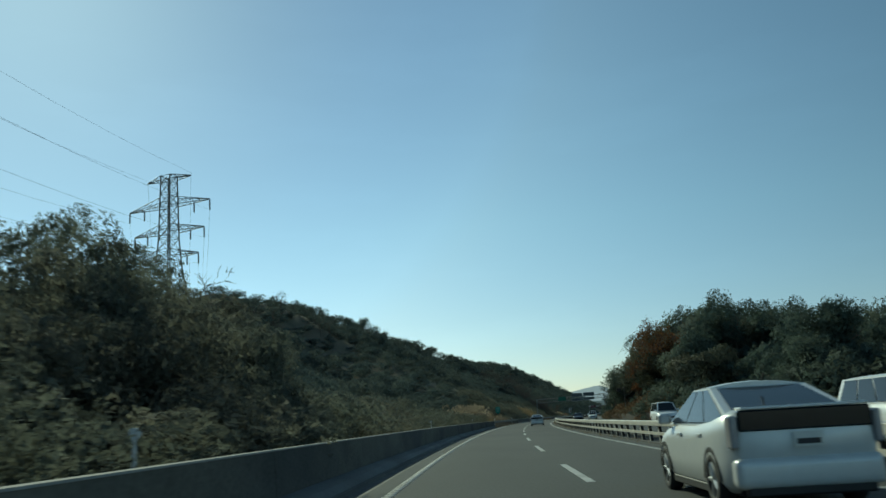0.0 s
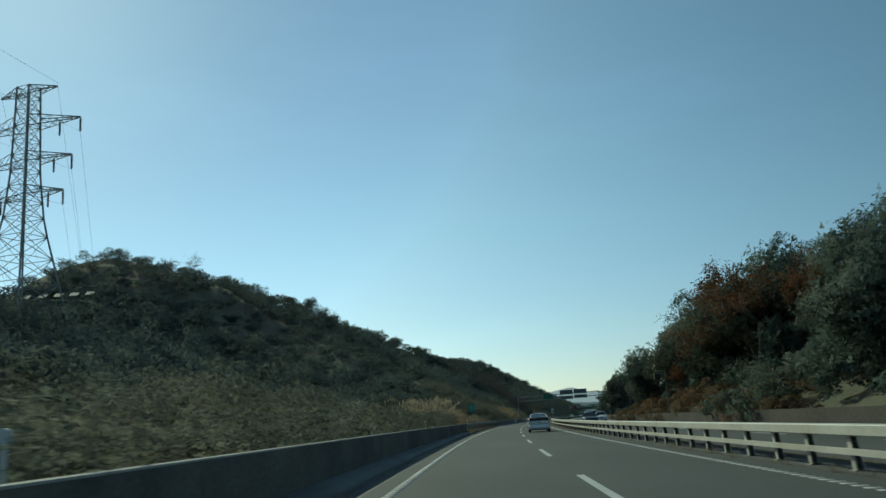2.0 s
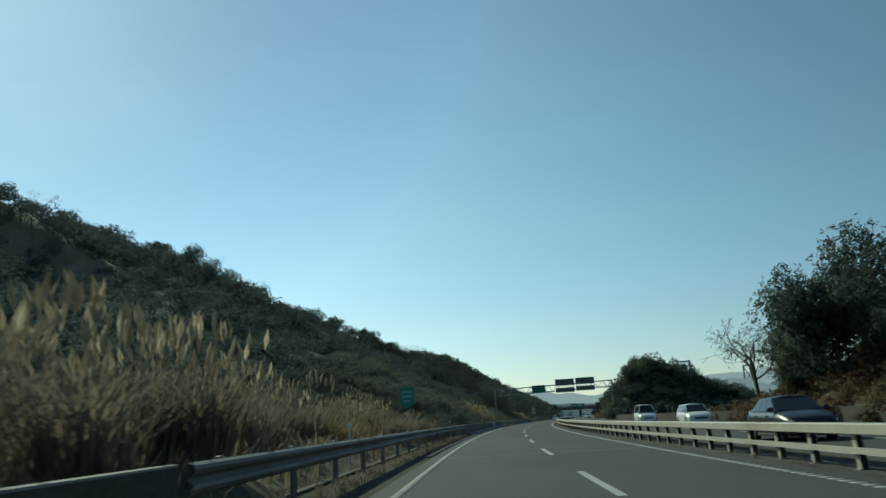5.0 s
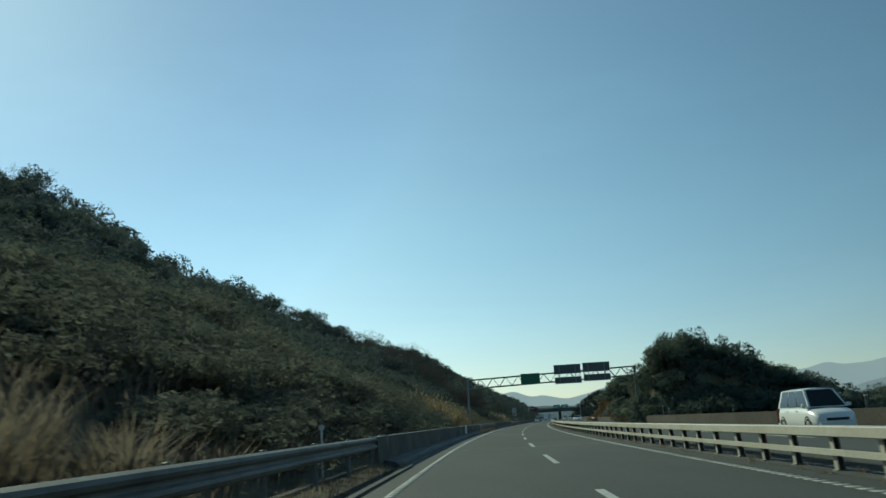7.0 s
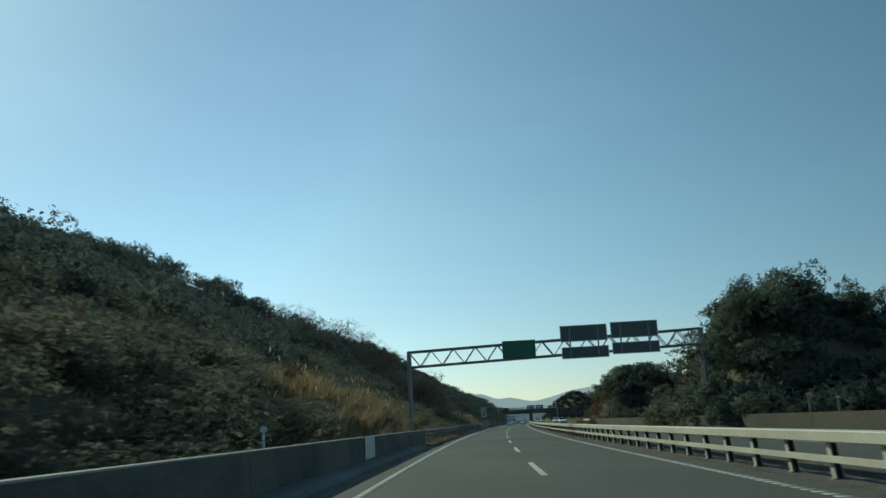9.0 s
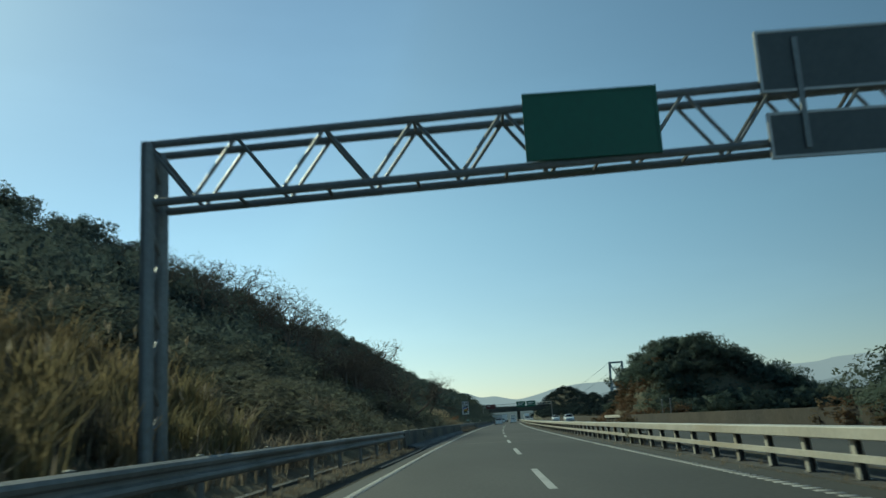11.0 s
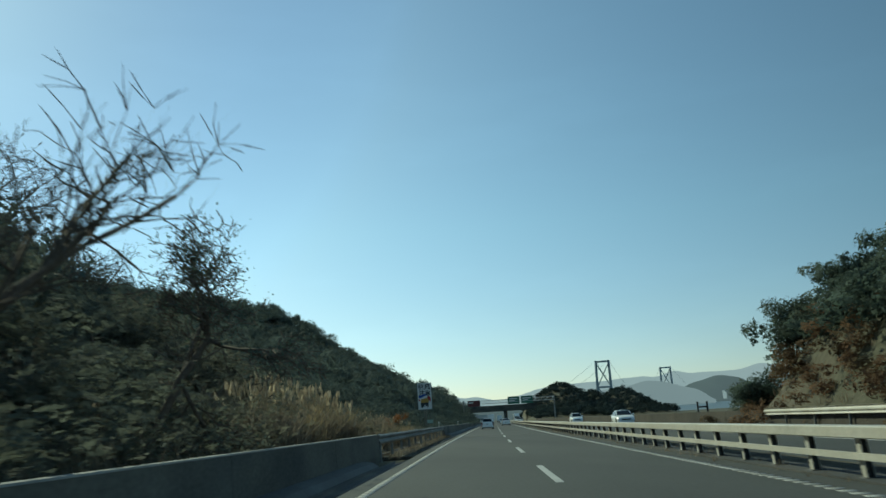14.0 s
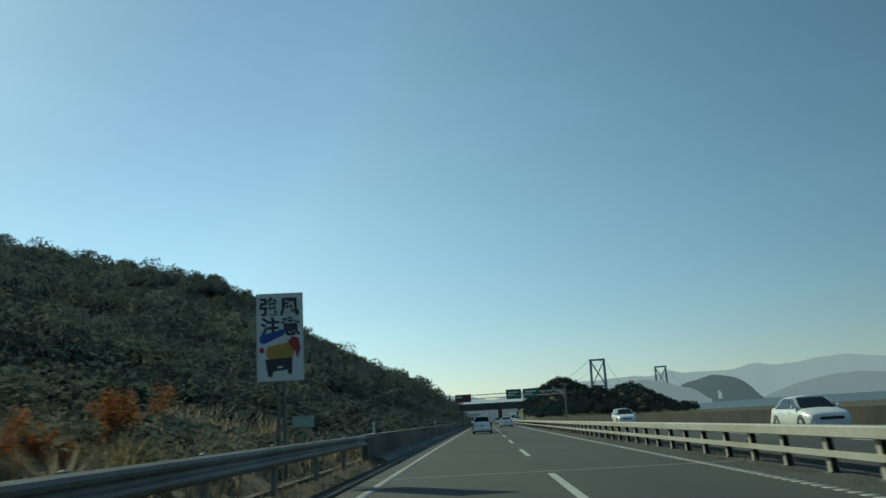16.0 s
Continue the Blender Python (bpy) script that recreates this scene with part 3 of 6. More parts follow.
post_bm = bmesh.new()
bar(post_bm, (0, 0, -0.3), (0, 0, 0.93), 0.057, 10)
bar(post_bm, (0, 0, 0.93), (0, 0, 0.945), 0.057, 10, 0.03)
box(post_bm, 0.05, 0.12, -0.04, 0.04, 0.66, 0.84)
post_me = bpy.data.meshes.new("round_post")
post_bm.to_mesh(post_me)
post_bm.free()
post_me.materials.append(GALV)
for r0, r1 in RAILS:
    rail = thing("guard_rail", "galvanised corrugated beam guard rail on round posts", "guardrail")
    w_beam(r0, r1, SIDE - 0.1, 0.57, rail, GALV)
    for s in np.arange(r0 + 1.5, r1, 4.0):
        piece("post", post_me, rail, stand(s, SIDE - 0.22))
    cap = bmesh.new()
    bar(cap, (0, 0, 0.55), (0, 0, 0.94), 0.16, 12)
    end = part("end_wing", cap, GALV, rail, "rounded galvanised end wing", smooth=True)
    end.matrix_basis = stand(r1 + 0.2, SIDE - 0.14)
    ribbon("kerb", [(-5.36, -0.05), (-5.36, 0.11), (-5.50, 0.12), (-5.56, -0.05)], r0, r1, 5, GUTTER)
    ribbon("kerb", [(-4.06, 0.004), (-4.07, 0.05), (-4.2, 0.06), (-4.24, 0.004)], r0 + 22, r1 - 1, 5, GUTTER)
for ob in bpy.data.objects:
    if ob.name.startswith("kerb") and "label" not in ob:
        tagged(ob, "low dark asphalt kerb along the verge", "kerb", kind="structure")

# ---- median rail: wide cream box beam, slim lower beam, posts with shade painted brown ----
median_rail = thing("median_rail", "cream-painted box beam median barrier on posts with shade painted brown", "guardrail")
ML = 4.22
for i in range(-6, 66):
    a, b = i * 10.0, i * 10.0 + 9.985
    ribbon("top_beam", [(ML - 0.16, 0.625), (ML - 0.16, 0.775), (ML - 0.145, 0.79), (ML + 0.145, 0.79), (ML + 0.16, 0.775), (ML + 0.16, 0.625), (ML + 0.145, 0.61), (ML - 0.145, 0.61)], a, b, 5, CREAM, median_rail)
    ribbon("lower_beam", [(ML - 0.12, 0.30), (ML - 0.12, 0.39), (ML - 0.05, 0.40), (ML - 0.04, 0.29)], a, b, 5, CREAM, median_rail)
pb = bmesh.new()
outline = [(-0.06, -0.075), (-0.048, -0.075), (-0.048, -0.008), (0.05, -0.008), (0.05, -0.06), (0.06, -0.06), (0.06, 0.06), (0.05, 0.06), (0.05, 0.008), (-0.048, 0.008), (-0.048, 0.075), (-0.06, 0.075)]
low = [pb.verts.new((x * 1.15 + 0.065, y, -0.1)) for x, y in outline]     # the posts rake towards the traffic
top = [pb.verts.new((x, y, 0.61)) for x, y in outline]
# sunlit flanges cream, shaded web brown: light and shade put into the paint
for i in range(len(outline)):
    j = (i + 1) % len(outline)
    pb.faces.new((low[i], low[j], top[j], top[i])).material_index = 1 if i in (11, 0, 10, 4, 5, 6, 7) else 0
pb.faces.new(top)
mp_me = bpy.data.meshes.new("h_post")
box(pb, -0.06, 0.19, -0.11, 0.11, -0.05, 0.045, bevel=0.012)
pb.to_mesh(mp_me)
pb.free()
mp_me.materials.append(POST_SHADE)
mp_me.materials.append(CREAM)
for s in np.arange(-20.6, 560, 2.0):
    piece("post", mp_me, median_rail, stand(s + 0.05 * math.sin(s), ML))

# ---- far side barrier of the other road ----
far_wall = thing("far_barrier", "long low brown-stained barrier beyond the opposite lanes", "wall", kind="structure")
for i in range(60):
    a, b = -60 + i * 12.0 + 0.015, -60 + (i + 1) * 12.0 - 0.015
    ribbon("panel", [(14.25, -0.1), (14.25, 0.88), (14.5, 0.88), (14.55, -0.1)], a, b, 6, BROWNWALL, far_wall)
far_rail = thing("guard_rail", "cream corrugated beam rail above the far verge", "guardrail")
w_beam(377, 393, 14.0, 0.60, far_rail, CREAM)
for s in np.arange(378, 393, 4.0):
    piece("post", post_me, far_rail, stand(s, 14.12, 0.0))

# ---- plants ----
def unit(v):
    return v / (np.linalg.norm(v, axis=-1, keepdims=True) + 1e-9)


def leaf_cloud(r, blobs, n, size, flat=0.8, top_bias=0.2, loose=0.6):
    """Sprigs of leaves as small triangles on the skins of several overlapping blobs. Unit crown: radius about 1, foot at z = 0."""
    cen = r.normal(0, 0.42, (blobs, 3)) * (1, 1, 0.55) + (0, 0, 0.95)
    rad = r.uniform(0.42, 0.68, blobs) * (1.2 if blobs < 3 else 1.1)
    k = r.integers(0, blobs, n)
    d = unit(r.normal(0, 1, (n, 3)) + (0, 0, top_bias))
    p = cen[k] + d * rad[k][:, None] * r.uniform(0.62, 1.12, n)[:, None] * (1, 1, flat)
    p[:, 2] = np.clip(p[:, 2], 0.08, None)
    nrm = unit(d + r.normal(0, loose, (n, 3)))
    t = unit(np.cross(nrm, r.normal(0, 1, (n, 3))))
    b = np.cross(nrm, t)
    sz = size * r.uniform(0.6, 1.4, n)[:, None]
    v = np.stack([p - t * sz, p + t * sz * 0.55 - b * sz * 0.75, p + t * sz * 0.7 + b * sz * 0.75], 1).reshape(-1, 3)
    # the shading follows the round of the crown, as a mass of fine leaves does
    o = np.repeat(unit(d * 0.75 + unit(p - (0, 0, 0.55)) * 0.5 + r.normal(0, 0.16, (n, 3))), 3, axis=0)
    return v, np.arange(n * 3).reshape(-1, 3), o


def many(templates, where, radius, height, turn, pick):
    """One set of arrays out of many turned and scaled copies; the normals too, where the templates have them."""
    vs, fs, ns, base = [], [], [], 0
    for i in range(len(where)):
        v, f = templates[pick[i]][:2]
        c, s = math.cos(turn[i]), math.sin(turn[i])
        x = v * (radius[i], radius[i], height[i])
        vs.append((np.stack([x[:, 0] * c - x[:, 1] * s, x[:, 0] * s + x[:, 1] * c, x[:, 2]], 1) + where[i]).astype(np.float32))
        if len(templates[pick[i]]) > 2:
            x = templates[pick[i]][2]
            ns.append(np.stack([x[:, 0] * c - x[:, 1] * s, x[:, 0] * s + x[:, 1] * c, x[:, 2]], 1).astype(np.float32))
        fs.append(f + base)
        base += len(v)
    return np.concatenate(vs), np.concatenate(fs), np.concatenate(ns) if ns else None


def branches(r, height, spread, levels=4, kids=5, lean=(0, 0), thick=0.02):
    """A leafless tree: tapered three-sided limbs that fork again and again. Returns limb rows a, b, ra, rb."""
    rows = []

    def grow(a, d, length, rad, level):
        segs = 3 if level < 2 else 2
        p = np.array(a, float)
        for i in range(segs):
            d = unit(d + r.normal(0, 0.10 + 0.05 * level, 3) + (0, 0, 0.05))
            q = p + d * length / segs
            r2 = rad * (1 - 0.28 * (i + 1) / segs)
            rows.append((p.copy(), q.copy(), rad * (1 - 0.28 * i / segs), r2))
            if level < levels:
                for _ in range(kids if i == segs - 1 else max(1, kids // 2)):
                    if level == 0 and i == 0:
                        continue
                    side = unit(r.normal(0, 1, 3) * (1, 1, 0.6))
                    nd = unit(d * r.uniform(0.5, 1.0) + side * spread)
                    grow(q, nd, length * r.uniform(0.42, 0.68), r2 * 0.58, level + 1)
            p = q
    grow((0, 0, -0.2), unit(np.array([lean[0], lean[1], 1.0])), height * 0.45, height * thick, 0)
    return rows


def limbs(rows, sides=3, twig=0.0):
    if twig:
        fine = [x for x in rows if x[2] < twig]
        v, f = limbs([x for x in rows if x[2] >= twig], sides)
        a = np.array([x[0] for x in fine])
        b = np.array([x[1] for x in fine])
        w = unit(np.cross(b - a, np.sin(np.arange(len(fine) * 3).reshape(-1, 3) * 1.7))) * np.maximum(np.array([x[2] for x in fine]), 0.013)[:, None]
        tv = np.stack([a - w, a + w, b + w * 0.6, b - w * 0.6], 1).reshape(-1, 3)
        return np.concatenate([v, tv]), np.concatenate([f, np.arange(len(tv)).reshape(-1, 4) + len(v)])
    a = np.array([x[0] for x in rows])
    b = np.array([x[1] for x in rows])
    ra = np.array([x[2] for x in rows])
    rb = np.array([x[3] for x in rows])
    d = unit(b - a)
    u = unit(np.cross(d, np.array([0.31, 0.9, 0.21])))
    w = np.cross(d, u)
    ang = np.arange(sides) * 2 * np.pi / sides
    ring = np.cos(ang)[None, :, None] * u[:, None, :] + np.sin(ang)[None, :, None] * w[:, None, :]
    v = np.concatenate([a[:, None] + ring * ra[:, None, None], b[:, None] + ring * np.maximum(rb, 0.006)[:, None, None]], 1).reshape(-1, 3)
    j = np.arange(sides)
    q = np.stack([j, (j + 1) % sides, sides + (j + 1) % sides, sides + j], 1)
    f = (np.arange(len(rows))[:, None, None] * 2 * sides + q[None]).reshape(-1, 4)
    return v, f


def scatter(s0, s1, l0, l1, gap, jitter=0.45):
    ss, ll = np.meshgrid(np.arange(s0, s1, gap), np.arange(l0, l1, gap), indexing="ij")
    ss = ss.ravel() + rng.uniform(-jitter, jitter, ss.size) * gap
    ll = ll.ravel() + rng.uniform(-jitter, jitter, ll.size) * gap
    return ss, ll


def wood(name, ss, ll, rad, hgt, templates, mat, label):
    n = len(ss)
    z = ground_z(ss, ll)
    w = along(ss, ll, z - 0.15 * hgt)
    v, f, o = many(templates, w, rad, hgt, rng.uniform(0, 6.28, n), rng.integers(0, len(templates), n))
    ob = new(name, mesh_of(name, v, f, mat, normals=o))
    return tagged(ob, label, "woodland", kind="stuff")


FAR_CROWNS = [leaf_cloud(np.random.default_rng(20 + i), 3, 230, 0.172) for i in range(7)]
HILL_CROWNS = [leaf_cloud(np.random.default_rng(30 + i), 4, 440, 0.123) for i in range(7)]
MID_CROWNS = [leaf_cloud(np.random.default_rng(40 + i), 5, 420, 0.117) for i in range(6)]
HEAD_CROWNS = [leaf_cloud(np.random.default_rng(70 + i), 3, 110, 0.235) for i in range(6)]
VERGE_CROWNS = [leaf_cloud(np.random.default_rng(50 + i), 5, 620, 0.088, 0.85, 0.15, 0.7) for i in range(6)]
NEAR_CROWNS = [leaf_cloud(np.random.default_rng(60 + i), 4, 590, 0.095, 0.85, 0.1, 0.7) for i in range(5)]

# the wooded hillside along the near side
ss, ll = scatter(30, 480, -30, -17, 3.2)
n = len(ss)
low = np.interp(ss, [186, 196, 228, 244, 430, 450], [1, 0.5, 0.5, 1, 1, 0.75])     # wind-cut growth
wood("hillside_thicket", ss, ll, rng.uniform(1.5, 2.5, n) * (0.5 + 0.5 * low), rng.uniform(1.1, 2.0, n) * low, MID_CROWNS, LEAF, "dense dark evergreen thicket on the lower hillside")
ss, ll = scatter(110, 470, -86, -28, 4.1)
n = len(ss)
low = np.interp(ss, [186, 196, 228, 244, 430, 450], [1, 0.5, 0.5, 1, 1, 0.75])
wood("hillside_woodland", ss, ll, rng.uniform(2.0, 3.4, n) * (0.5 + 0.5 * low), rng.uniform(1.5, 2.9, n) * low, HILL_CROWNS, LEAF, "dark evergreen woodland covering the hill")
ss, ll = scatter(470, 880, -100, -14, 4.9)
n = len(ss)
wood("distant_woodland", ss, ll, rng.uniform(2.2, 3.6, n), rng.uniform(1.5, 3.0, n), FAR_CROWNS, LEAF, "dark evergreen woodland on the farther hill")
ss, ll = scatter(-20, 500, -17.5, -6.6, 2.0)
keep = (rng.uniform(0, 1, len(ss)) > 0.12) & ~((ss > 128) & (ss < 190) & (ll > -13)) & ~((ss > 246) & (ss < 300) & (ll > -12)) & ~((ss > 367) & (ss < 381) & (ll > -11)) & ~((ss > 366) & (ss < 424) & (ll > -12) & (rng.uniform(0, 1, len(ss)) > 0.55))
ss, ll = ss[keep], ll[keep]
n = len(ss)
tall = np.interp(ss, [-20, 10, 46, 58, 90, 126, 135, 330, 345, 366, 384, 600], [1.5, 1.6, 1.5, 1.0, 1.2, 1.35, 0.75, 0.8, 1.15, 1.15, 0.75, 0.75]) * np.interp(ll, [-17, -8], [1.1, 0.7])
wide, high = rng.uniform(1.3, 2.0, n) * np.sqrt(tall), rng.uniform(0.7, 1.3, n) * tall
wide = np.minimum(wide, (-ll - 5.2) / 1.25)
for pick_s, mat_s, label_s in ((ss < 411, LEAF_NEAR, "tangled evergreen shrubs behind the parapet"), (ss >= 411, LEAF, "dark evergreen shrubs at the foot of the hill")):
    wood("verge_shrubs", ss[pick_s], ll[pick_s], wide[pick_s], high[pick_s], VERGE_CROWNS if mat_s is LEAF_NEAR else FAR_CROWNS, mat_s, label_s)
ss, ll = scatter(192, 410, -17.5, -7.2, 2.7)
keep = ~((ss > 256) & (ss < 298) & (ll > -12))
ss, ll = ss[keep], ll[keep]
n = len(ss)
wood("verge_scrub", ss, ll, rng.uniform(1.2, 1.8, n), rng.uniform(0.55, 0.85, n), MID_CROWNS, LEAF_NEAR, "low grey-green scrub behind the parapet")
ss, ll = scatter(188, 256, -17.5, -7.0, 1.9)
n = len(ss)
wood("verge_scrub", ss, ll, rng.uniform(1.1, 1.6, n), rng.uniform(0.6, 1.0, n), MID_CROWNS, LEAF_NEAR, "grey-green scrub on the steep verge")
ss, ll = scatter(496, 660, -15, -6.8, 2.5)
n = len(ss)
wood("verge_scrub", ss, ll, rng.uniform(1.4, 2.0, n), rng.uniform(0.7, 1.1, n), FAR_CROWNS, LEAF, "low grey-green scrub at the foot of the hill")
for a, b, l0 in ((277, 309, 15.4), (369, 397, 19.0)):
    ss, ll = scatter(a, b, l0, 22.5, 1.7)
    n = len(ss)
    wood("bank_undergrowth", ss, ll, rng.uniform(1.1, 1.7, n), rng.uniform(0.9, 1.5, n), FAR_CROWNS, LEAF_DARK, "dense dark shrubs on the steep bank")
# headland beyond the sea inlet
ss, ll = scatter(650, 940, 16, 130, 3.9)
keep = ground_z(ss, ll) > 0.3
ss, ll = ss[keep], ll[keep]
n = len(ss)
wood("headland_woodland", ss, ll, rng.uniform(1.7, 2.6, n), rng.uniform(1.1, 1.9, n), HEAD_CROWNS, LEAF_HAZED, "dark wooded headland hill")
# undergrowth of the banks beyond the other road
for a, b, l0, g in ((50, 122, 15.6, 3.1), (122, 200, 20.5, 3.1), (276, 311, 15.6, 1.75), (368, 414, 18.6, 2.0)):
    ss, ll = scatter(a, b, l0, 62 if a < 200 else 46, g)
    keep = ground_z(ss, ll) > (0.2 if a < 200 else -1.0)
    ss, ll = ss[keep], ll[keep]
    n = len(ss)
    wood("bank_undergrowth", ss, ll, rng.uniform(1.5, 2.4, n), rng.uniform(1.0, 2.4 if a < 200 else 1.9, n), FAR_CROWNS, LEAF_DARK, "dark undergrowth on the bank")

for a, b, l0, l1, g in ((100, 198, 15.2, 21.5, 1.9), (366, 404, 15.0, 19.0, 1.8), (296, 312, 15.0, 18.5, 1.7)):
    ss, ll = scatter(a, b, l0, l1, g)
    keep = rng.uniform(0, 1, len(ss)) > 0.25
    ss, ll = ss[keep], ll[keep]
    n = len(ss)
    wood("bank_scrub", ss, ll, rng.uniform(0.9, 1.5, n), rng.uniform(0.5, 1.1, n), FAR_CROWNS, DRY_SCRUB, "russet dry scrub on the foot of the bank")

# single leafy trees


def leafy_tree(name, label, seed, height, spread, mat, near=True):
    r = np.random.default_rng(seed)
    ob = thing(name, label, "tree")
    rows = branches(r, height * 0.8, 0.75, levels=2, kids=4, thick=0.022)
    v, f = limbs(rows, 4, height * 0.004)
    piece("trunk", mesh_of("trunk", v, f, BARK), ob)
    tips = np.array([x[1] for x in rows if x[1][2] > height * 0.22])
    vs, fs, ns, base = [], [], [], 0
    for i in range(15):
        p = tips[r.integers(0, len(tips))] * (spread, spread, 1) if i < 11 else np.array([0, 0, height * 0.5]) + r.normal(0, 0.12 * height, 3)
        rad = height * r.uniform(0.17, 0.27)
        v, f, o = NEAR_CROWNS[r.integers(0, 5)]
        vs.append(v * rad + p - np.array([0, 0, rad * 0.9]))
        ns.append(unit(o + unit(vs[-1] - (0, 0, height * 0.5)) * 0.5))
        fs.append(f + base)
        base += len(v)
    piece("crown", mesh_of("crown", np.concatenate(vs), np.concatenate(fs), mat, normals=np.concatenate(ns)), ob)
    return ob


def plant(ob, s, l, size=1.0, turn=None, sink=0.1):
    z = float(ground_z(s, l)) - sink
    m = stand(s, l, z, rng.uniform(0, 360) if turn is None else turn) @ Matrix.Scale(size, 4)
    return m


def forest_of(kinds, spots, group):
    used = set()
    for s, l, size, k in spots:
        k = k % len(kinds)
        m = plant(kinds[k], s, l, size)
        if k not in used:
            kinds[k].matrix_basis = m
            used.add(k)
            tagged(kinds[k], group=group)
        else:
            o = copy_thing(kinds[k], Matrix.Identity(4))
            o.matrix_basis = m
            tagged(o, group=group)
    for k, ob in enumerate(kinds):
        if k not in used:
            for c in list(ob.children):
                bpy.data.objects.remove(c)
            bpy.data.objects.remove(ob)


oaks = [leafy_tree("evergreen_tree", "dark evergreen oak with a dense rounded crown", 100 + i, 9.0, 1.15, LEAF_DARK) for i in range(4)]
oaks += [leafy_tree("evergreen_tree", "olive-green broadleaf tree with a loose crown", 120 + i, 9.0, 1.05, LEAF_OLIVE) for i in range(2)]
spots = []
for a, b, l0, l1, n, lo, hi in ((62, 120, 17, 34, 15, 0.8, 1.15), (116, 198, 21, 34, 16, 1.05, 1.45), (284, 301, 18, 38, 12, 0.34, 0.46), (374, 402, 18.5, 36, 12, 0.32, 0.46)):
    for i in range(n):
        s, l = rng.uniform(a, b), l0 + (l1 - l0) * rng.uniform(0, 1) ** 1.3
        edge = min(1.0, 0.45 + min(s - a, b - s) / 22.0) 
        spots.append((s, l, rng.uniform(lo, hi) * edge, int(rng.integers(0, 6))))
spots += [(383, -50, 0.55, 0), (387, -47, 0.5, 1), (379, -54, 0.6, 2), (390, -42, 0.4, 3)]
spots += [(120, 25, 1.5, 0), (133, 27, 1.45, 1), (110, 28, 1.4, 2), (142, 24, 1.3, 3), (96, 24, 1.3, 1), (103, 22, 1.25, 3), (126, 21.5, 1.4, 4), (135, 21, 1.4, 0), (145, 20.5, 1.35, 2), (155, 20, 1.3, 5), (165, 19, 1.2, 1), (174, 18, 1.1, 0), (180, 18, 0.8, 3), (292, 20, 0.5, 1), (299, 21, 0.5, 0), (295, 23, 0.5, 2), (302, 20, 0.4, 4), (286, 18.5, 0.42, 3), (388, 21, 0.5, 3), (382, 22, 0.45, 0), (376, 22, 0.4, 1), (394, 20, 0.45, 2), (400, 18.5, 0.6, 0), (406, 18, 0.5, 1), (403, 16.6, 0.4, 3)]
forest_of(oaks, spots, "roadside trees")
hedge = [leafy_tree("evergreen_tree", "grey-green evergreen tree close behind the parapet", 140 + i, 9.0, 1.1, LEAF_NEAR) for i in range(3)]
forest_of(hedge, [(36.5, -12.6, 0.58, 0), (32.5, -12.2, 0.68, 1), (28, -12, 0.76, 2), (22.5, -11.6, 0.68, 0), (36, -15.5, 0.76, 1), (31, -15.2, 0.84, 2), (25, -14.6, 0.84, 0), (18.5, -11.6, 0.60, 1),
                  (14.5, -10.2, 0.50, 2), (20, -9.4, 0.54, 0), (24, -9.6, 0.52, 1), (29.5, -10.2, 0.64, 2), (27, -13.6, 0.80, 1), (30, -13.4, 0.78, 0), (33.5, -14.2, 0.74, 2), (29, -17.2, 0.92, 1), (33.5, -17, 0.88, 0), (10, -11, 0.48, 0), (34, -10.4, 0.48, 1), (38.5, -11.2, 0.46, 2), (20, -14, 0.66, 1), (15, -13, 0.6, 0)], "roadside trees")


# leafless trees
def bare_tree(name, label, seed, height, spread=0.8, levels=4, kids=4, lean=(0, 0), leaves=0, mat=None):
    r = np.random.default_rng(seed)
    ob = thing(name, label, "tree")
    rows = branches(r, height, spread, levels, kids, lean, 0.016)
    stout = [x for x in rows if x[2] >= height * 0.0065]
    v, f = limbs(stout, 5)
    piece("trunk", mesh_of("trunk", v, f, BARK), ob)
    v, f = limbs([x for x in rows if x[2] < height * 0.0065], 3, height * 0.0035)
    tagged(piece("branchwork", mesh_of("branchwork", v, f, BARK), ob), kind="stuff")
    if leaves:
        tips = np.array([x[1] for x in rows if x[2] < height * 0.004])
        p = tips[r.integers(0, len(tips), leaves)] + r.normal(0, 0.12, (leaves, 3))
        nrm = unit(r.normal(0, 1, (leaves, 3)))
        t = unit(np.cross(nrm, r.normal(0, 1, (leaves, 3))))
        b = np.cross(nrm, t)
        sz = r.uniform(0.05, 0.12, leaves)[:, None] * (0.5 if mat is LEAF_DARK else 0.62)
        v = np.stack([p - t * sz, p - b * sz * 0.5, p + t * sz, p + b * sz * 0.5], 1).reshape(-1, 3)
        piece("foliage", mesh_of("foliage", v, np.arange(leaves * 4).reshape(-1, 4), mat or LEAF_NEAR), ob)
    return ob


bares = [bare_tree("bare_tree", "leafless grey winter tree with fine twigs", 200 + i, 7.5, 0.85, 4, 3) for i in range(4)]
spots = []
for i in range(100):
    s = rng.uniform(336, 404)
    l = -9.0 - (s - 336) * 0.12 - 26 * rng.uniform(0, 1) ** 1.2
    l = min(l, -(2.5 + 0.62 * (s - 356)))
    spots.append((s, l, rng.uniform(0.9, 1.26) * (0.55 if s > 360 and l > -24 else 0.72 if s < 350 and l > -15 else 1.0), int(rng.integers(0, 4))))
for i in range(34):
    s = rng.uniform(338, 360)
    spots.append((s, rng.uniform(-14.5, -8.4), rng.uniform(0.62, 0.84), int(rng.integers(0, 4))))
for i in range(34):
    s = rng.uniform(350, 410)
    spots.append((s, rng.uniform(-46, -28), rng.uniform(0.55, 0.85), int(rng.integers(0, 4))))
for i in range(24):
    s = rng.uniform(190, 330)
    spots.append((s, rng.uniform(-75, -48), rng.uniform(0.7, 1.1), int(rng.integers(0, 4))))
